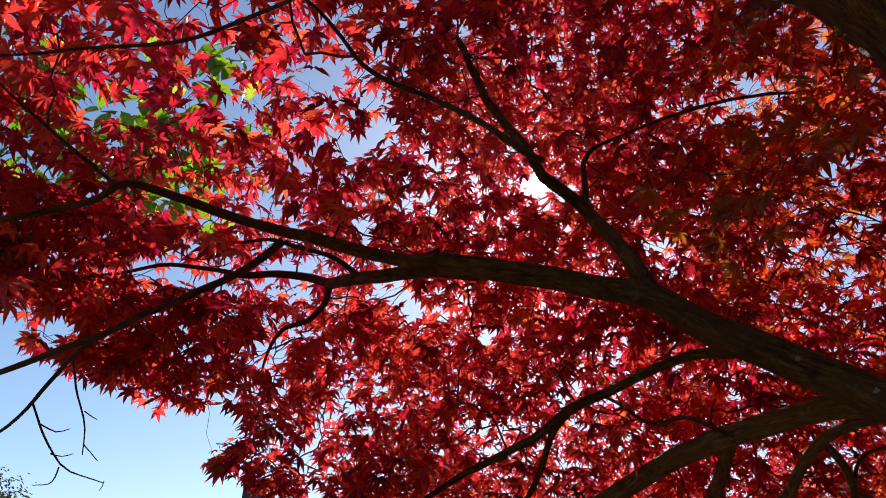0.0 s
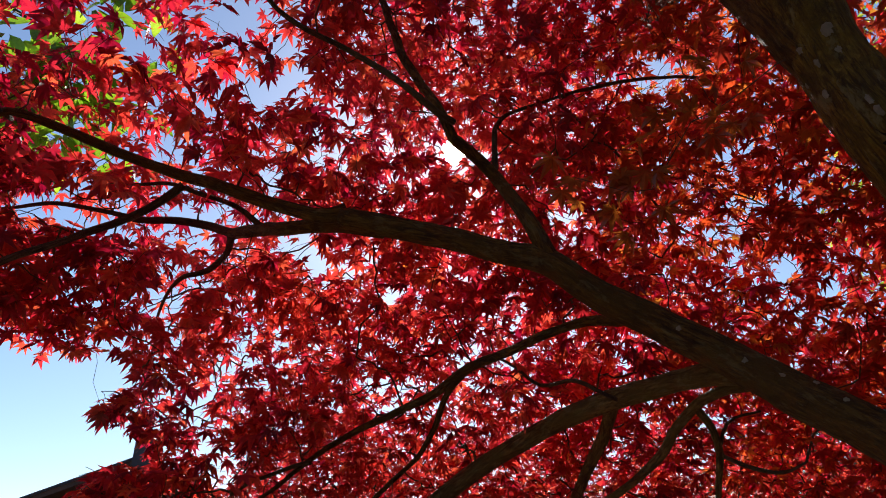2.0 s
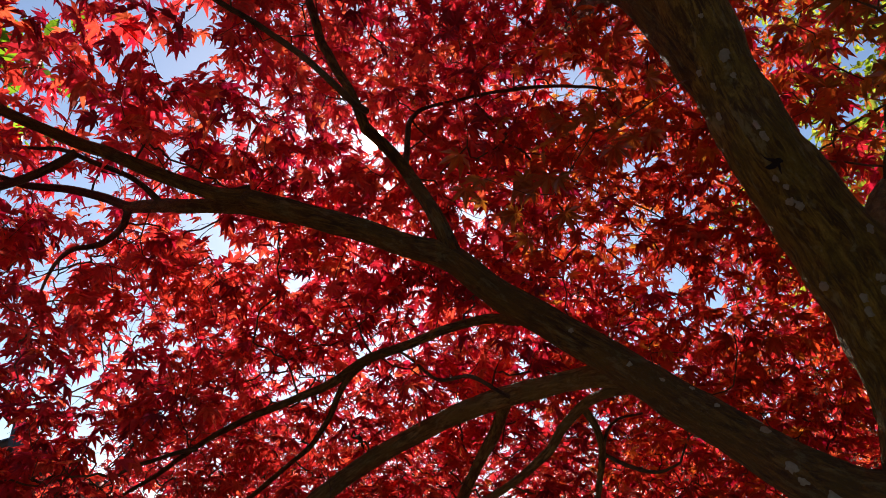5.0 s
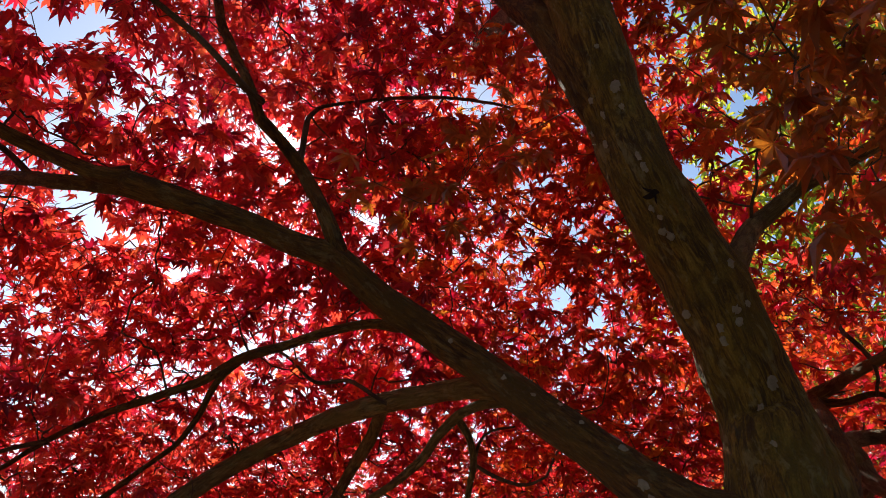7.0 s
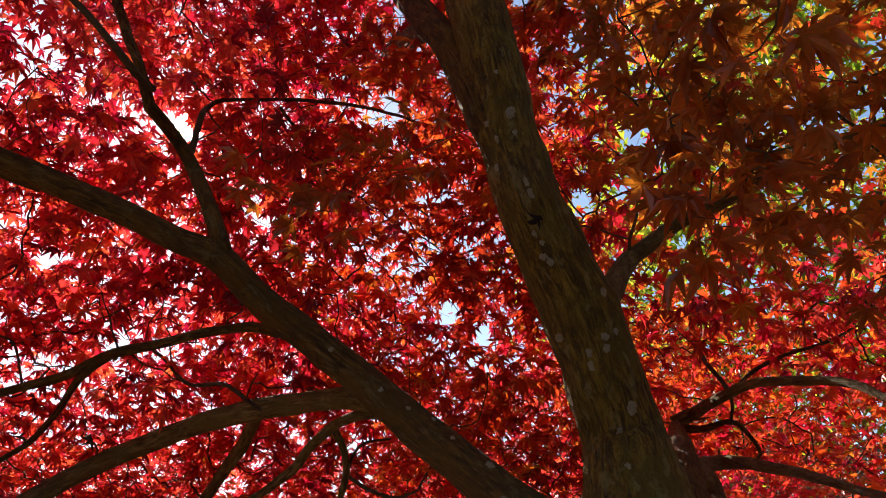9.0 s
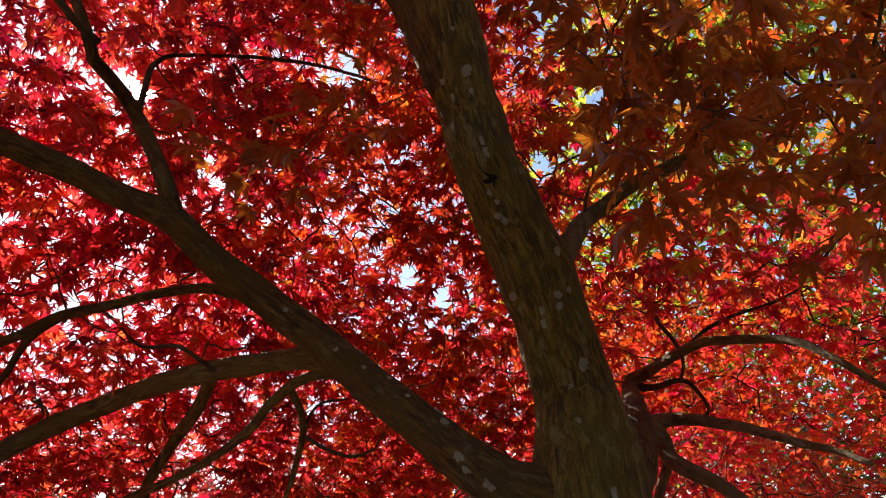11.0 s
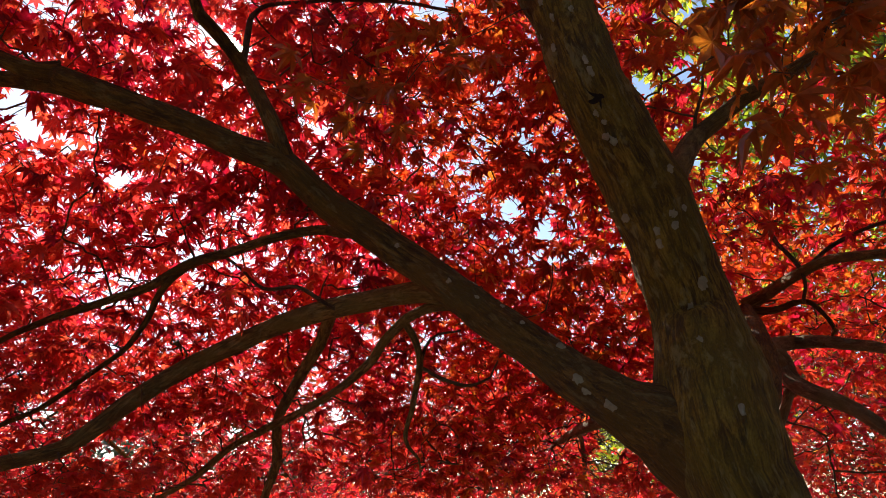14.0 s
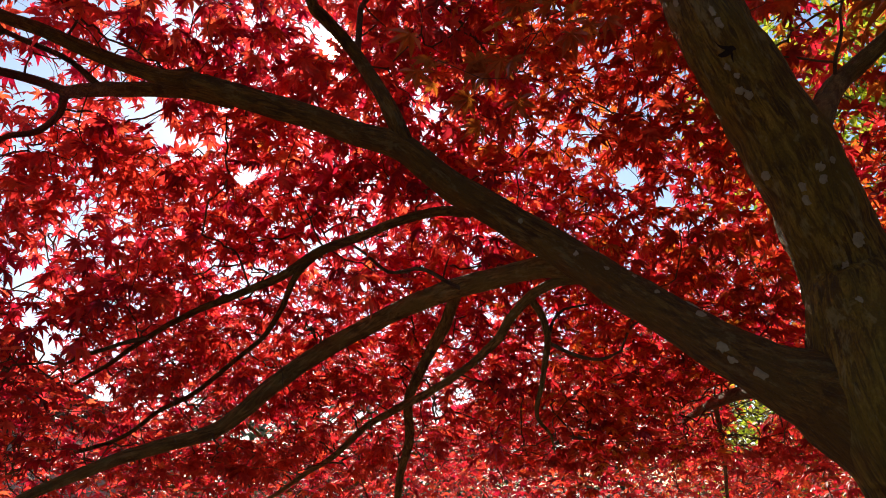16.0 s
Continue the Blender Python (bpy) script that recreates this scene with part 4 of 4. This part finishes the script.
# ---- trees further off ----
def crown_tree(name, label, base, height, radii, centre, count, shapes, leaf_size, leaf_mat, bark, trunk_r, hollow=0.35, limbs=14, seed=1, pierced=True):
    """A whole tree: tapered trunk, limbs out into the crown, and a crown of loose leaf sprays."""
    tree = tagged(new(name), label, "shrub" if name == "shrub" else "tree")
    local = np.random.default_rng(seed)
    c, r = np.array(centre), np.array(radii)
    b = np.array(base)
    mid = (b + c) / 2 + np.array((0.12, -0.08, 0)) * height / 4
    path = spline([(*b, trunk_r * 1.35), (*(b + (mid - b) * 0.3), trunk_r), (*mid, trunk_r * 0.8), (*c, trunk_r * 0.45), (*(c + (0, 0, r[2] * 0.7)), 0.012)], 0.12)
    part("trunk", limb_mesh("trunk", path, 12, 0.08, bark, seed), tree)
    d = local.normal(size=(count, 3))
    d /= np.linalg.norm(d, axis=1)[:, None]
    sp = c + d * r * local.uniform(hollow, 1, (count, 1)) ** 0.7
    lump = clumpy(sp, 1.3 / max(0.6, r.min() / 2), seed * 3.3)
    sp = sp[(lump > -0.15) & (sp[:, 2] > 0.25)]
    bones = [path[len(path) // 3:]]
    for k in range(limbs):
        tip = c + d[k] * r * 0.75
        root = path[local.integers(len(path) // 3, len(path) - 3)]
        m = (root[:3] + tip) / 2 + (0, 0, 0.15)
        lp = spline([(*root[:3], root[3] * 0.5), (*m, root[3] * 0.32), (*tip, 0.008)], 0.15)
        part("limb", limb_mesh("limb", lp, 7, 0.05, bark, seed + k), tree)
        bones.append(lp)
    if len(sp) < 2500:
        ps, pa, lo, fi = grow_twigs(bones, sp)
        tagged(part("fine_branching", twig_mesh("fine_branching", ps, pa, lo, fi, bark, 0.002), tree), kind="stuff")
    pl, ro, _ = spray_leaves(sp, (6, 10), leaf_size * 3.6, leaf_size * 1.2)
    sz = local.normal(leaf_size, leaf_size * 0.18, len(pl)).clip(leaf_size * 0.5, leaf_size * 1.5)
    keep = ~in_view_gap(pl, 0.9) | (not pierced)
    tagged(part("foliage", leaf_mesh("foliage", shapes, pl[keep], ro[keep], sz[keep], leaf_mat), tree), kind="stuff")
    return tree


crown_tree("maple_tree", "smaller red maple standing behind the big one", (1.4, 8.0, 0), 4, (3.6, 1.7, 1.7), (1.4, 8.0, 1.8), 2500, LEAF_SMALL, 0.066, mat_leaf_red, mat_bark, 0.11, seed=3)
crown_tree("maple_tree", "bright red maple beside the garden slope", (5.6, 4.3, 0), 4, (2.6, 2.4, 2.0), (5.6, 4.3, 1.95), 3000, LEAF_SMALL, 0.056, mat_leaf_coral, mat_bark, 0.11, seed=5)
crown_tree("broadleaf_tree", "tall tree with yellow-green leaves in sunlight", (8.2, 3.0, 0), 9, (2.4, 4.0, 3.9), (7.2, 3.2, 6.0), 3600, LEAF_OVAL_FAR, 0.14, mat_leaf_green, mat_twig, 0.15, seed=8)

crown_tree("shrub", "yellow-green garden shrub in sunlight under the maples", (6.9, 7.3, 0), 2, (1.1, 1.0, 1.35), (6.9, 7.3, 1.55), 700, LEAF_OVAL, 0.075, mat_leaf_green, mat_twig, 0.04, seed=23, pierced=False)


def bough_tree():
    """An evergreen beside the path; one bough of fresh oval leaves reaches in over the maple."""
    tree = tagged(new("broadleaf_tree"), "evergreen tree with fresh green oval leaves", "tree")
    part("trunk", limb_mesh("trunk", spline([(-4.6, 0.6, -0.05, 0.16), (-4.5, 0.65, 1.2, 0.12), (-4.3, 0.8, 3.0, 0.10), (-4.1, 1.0, 5.0, 0.06)], 0.15), 12, 0.08, mat_bark_lightened), tree)
    path = spline([(-4.2, 0.9, 4.2, 0.05), (-3.2, 1.9, 4.55, 0.03), (-2.4, 2.6, 4.45, 0.018), (-1.6, 3.1, 4.2, 0.008)], 0.1)
    part("limb", limb_mesh("limb", path, 7, 0.05, mat_twig), tree)
    pieces = [mesh_of("leaf", v, [tuple(int(i) for i in f) for f in t], mat_leaf_bough, True) for v, t in LEAF_OVAL]
    c = on_bearing(rng.uniform(-43, -21, 46), rng.uniform(30.5, 43, 46), rng.uniform(3.6, 4.3, 46))
    c = np.vstack([c, on_bearing(rng.normal(-27.0, 1.4, 12), rng.normal(36.2, 1.0, 12), rng.uniform(3.7, 4.0, 12)),
                   on_bearing(rng.normal(-31.5, 1.2, 6), rng.normal(33.6, 0.7, 6), rng.uniform(3.7, 4.0, 6))])
    ps, pa, lo, fi = grow_twigs([path], c)
    tagged(part("fine_branching", twig_mesh("fine_branching", ps, pa, lo, fi, mat_twig), tree), kind="stuff")
    pl, ro, _ = spray_leaves(c, (4, 7), 0.10, 0.05, 0.62)
    for i in range(len(pl)):
        ob = part("leaf", pieces[i % 2], tree)
        ob.matrix_basis = Matrix.Translation(pl[i]) @ Matrix(ro[i].tolist()).to_4x4() @ Matrix.Scale(float(rng.normal(0.148, 0.018)), 4)


bough_tree()
crown_tree("evergreen_tree", "distant grey-green evergreen tree against the sky", (-11.0, 17.2, 0), 5, (1.5, 1.5, 2.2), (-11.0, 17.2, 3.1), 1500, LEAF_OVAL_FAR, 0.12, mat_leaf_dark, mat_bark, 0.14, seed=13)
crown_tree("evergreen_tree", "tall distant evergreen with dull green crown", (-12.6, 16.0, 0), 9, (1.5, 1.5, 3.2), (-12.6, 16.0, 4.9), 1700, LEAF_OVAL_FAR, 0.12, mat_leaf_dark, mat_bark, 0.2, seed=17)


def far_woods():
    """A low belt of woodland that closes the view beyond the garden; an unseen part behind the camera is added to block
    sky light.
    """
    n = 14000
    a, d = np.radians(rng.uniform(-180, 180, n)), rng.uniform(24, 44, n)
    back = np.clip((np.abs(np.degrees(a) - 20) - 95) / 25, 0, 1)          # unseen trees behind the camera, nearer and taller to block blue sky light
    d = d * (1 - 0.45 * back)
    c = np.stack([np.sin(a) * d, np.cos(a) * d, np.zeros(n)], -1)
    top = 2.6 + 1.4 * clumpy(c, 0.12, 4.0) + 1.2 * np.clip((np.degrees(a) + 8) / 8, 0, 1) + 3.6 * np.clip((np.degrees(a) - 20) / 12, 0, 1) + 2.5 * back
    c[:, 2] = top * rng.uniform(0, 1, n) ** 0.7
    pl, ro, _ = spray_leaves(c, (6, 9), 0.8, 0.3)
    sz = rng.normal(0.48, 0.09, len(pl)).clip(0.15)
    return tagged(new("far_woods", leaf_mesh("far_woods", LEAF_FAR, pl, ro, sz, mat_leaf_dark)), "low belt of dull green woodland, plus an unseen part that blocks sky", "woods", kind="stuff")


far_woods()


# ---- house beyond the garden ----
def box(x0, y0, z0, x1, y1, z1):
    v = [(x, y, z) for z in (z0, z1) for x, y in ((x0, y0), (x1, y0), (x1, y1), (x0, y1))]
    return v, [(3, 2, 1, 0), (4, 5, 6, 7), (0, 1, 5, 4), (1, 2, 6, 5), (2, 3, 7, 6), (3, 0, 4, 7)]


def house():
    h = tagged(new("house"), "low house with dark tiled gable roof and grey walls", "house")
    h.matrix_basis = pose(-3.83, 14.42, 0.36, 0, 0, 105.5)
    v, f = box(-3.0, -2.2, -0.05, 3.0, 2.2, 1.95)
    part("wall", mesh_of("wall", v, f, mat_plaster, False), h)
    for x in (-2.96, 2.84):
        v = [(x + dx, y, z) for dx in (0, 0.12) for y, z in ((-2.2, 1.954), (2.2, 1.954), (0, 3.0))]
        f = [(0, 2, 1), (3, 4, 5), (0, 1, 4, 3), (1, 2, 5, 4), (2, 0, 3, 5)]
        part("gable", mesh_of("gable", v, f, mat_timber, False), h, "dark boarded gable")
    for side in (-1, 1):
        v, f = [], [(0, 1, 2, 3), (7, 6, 5, 4), (0, 4, 5, 1), (1, 5, 6, 2), (2, 6, 7, 3), (3, 7, 4, 0)]
        for dz in (0.0, 0.07):
            v += [(-3.5, side * 2.75, 1.72 + dz), (3.5, side * 2.75, 1.72 + dz), (3.5, 0, 3.02 + dz), (-3.5, 0, 3.02 + dz)]
        roof = part("roof", mesh_of("roof", v, f, mat_timber, False), h)
        rows = 14
        v = [(x, side * y, z) for x in (-3.52, 3.52) for y, z in ((0.0, 0.075), (-0.21, 0.174), (-0.21, 0.14), (0.0, 0.035))]
        f = [(0, 4, 5, 1), (3, 2, 6, 7), (0, 3, 7, 4), (0, 1, 2, 3), (4, 7, 6, 5), (1, 5, 6, 2)]
        course = mesh_of("tile_course", v, f, mat_tile, False)
        for k in range(rows):
            ob = part("tile_course", course, roof)
            ob.location = (0, side * 2.75 * (1 - k / rows), 1.755 + 1.3 * k / rows)
    v, f = box(-3.55, -0.13, 2.98, 3.55, 0.13, 3.2)
    part("ridge", mesh_of("ridge", v, f, mat_tile, False), h)
    v, f = box(-3.7, -0.16, 2.9, -3.5, 0.16, 3.36)
    part("ridge_end", mesh_of("ridge_end", v, f, mat_tile, False), h, "upright ridge-end tile")
    for x in (-1.7, 1.2):
        v, f = box(x - 0.6, -2.24, 0.7, x + 0.6, -2.18, 1.6)
        w = part("window", mesh_of("window", v, f, mat_timber, False), h)


house()

# ---- the sun's disc seen through the leaves, oversized to stand for its glare ----
m, t, out = material("sun_surface")
t.links.new(node(t, "ShaderNodeEmission", Color=(1.0, 0.97, 0.90, 1), Strength=160.0).outputs[0], out.inputs[0])
bm = bmesh.new()
bmesh.ops.create_icosphere(bm, subdivisions=3, radius=26.0)
me = bpy.data.meshes.new("sun_globe")
bm.to_mesh(me)
bm.free()
me.materials.append(m)
globe = tagged(new("sun_globe", me), "white glaring sun in a clear sky", "sun", kind="structure")
globe.location = SUN_GLOBE
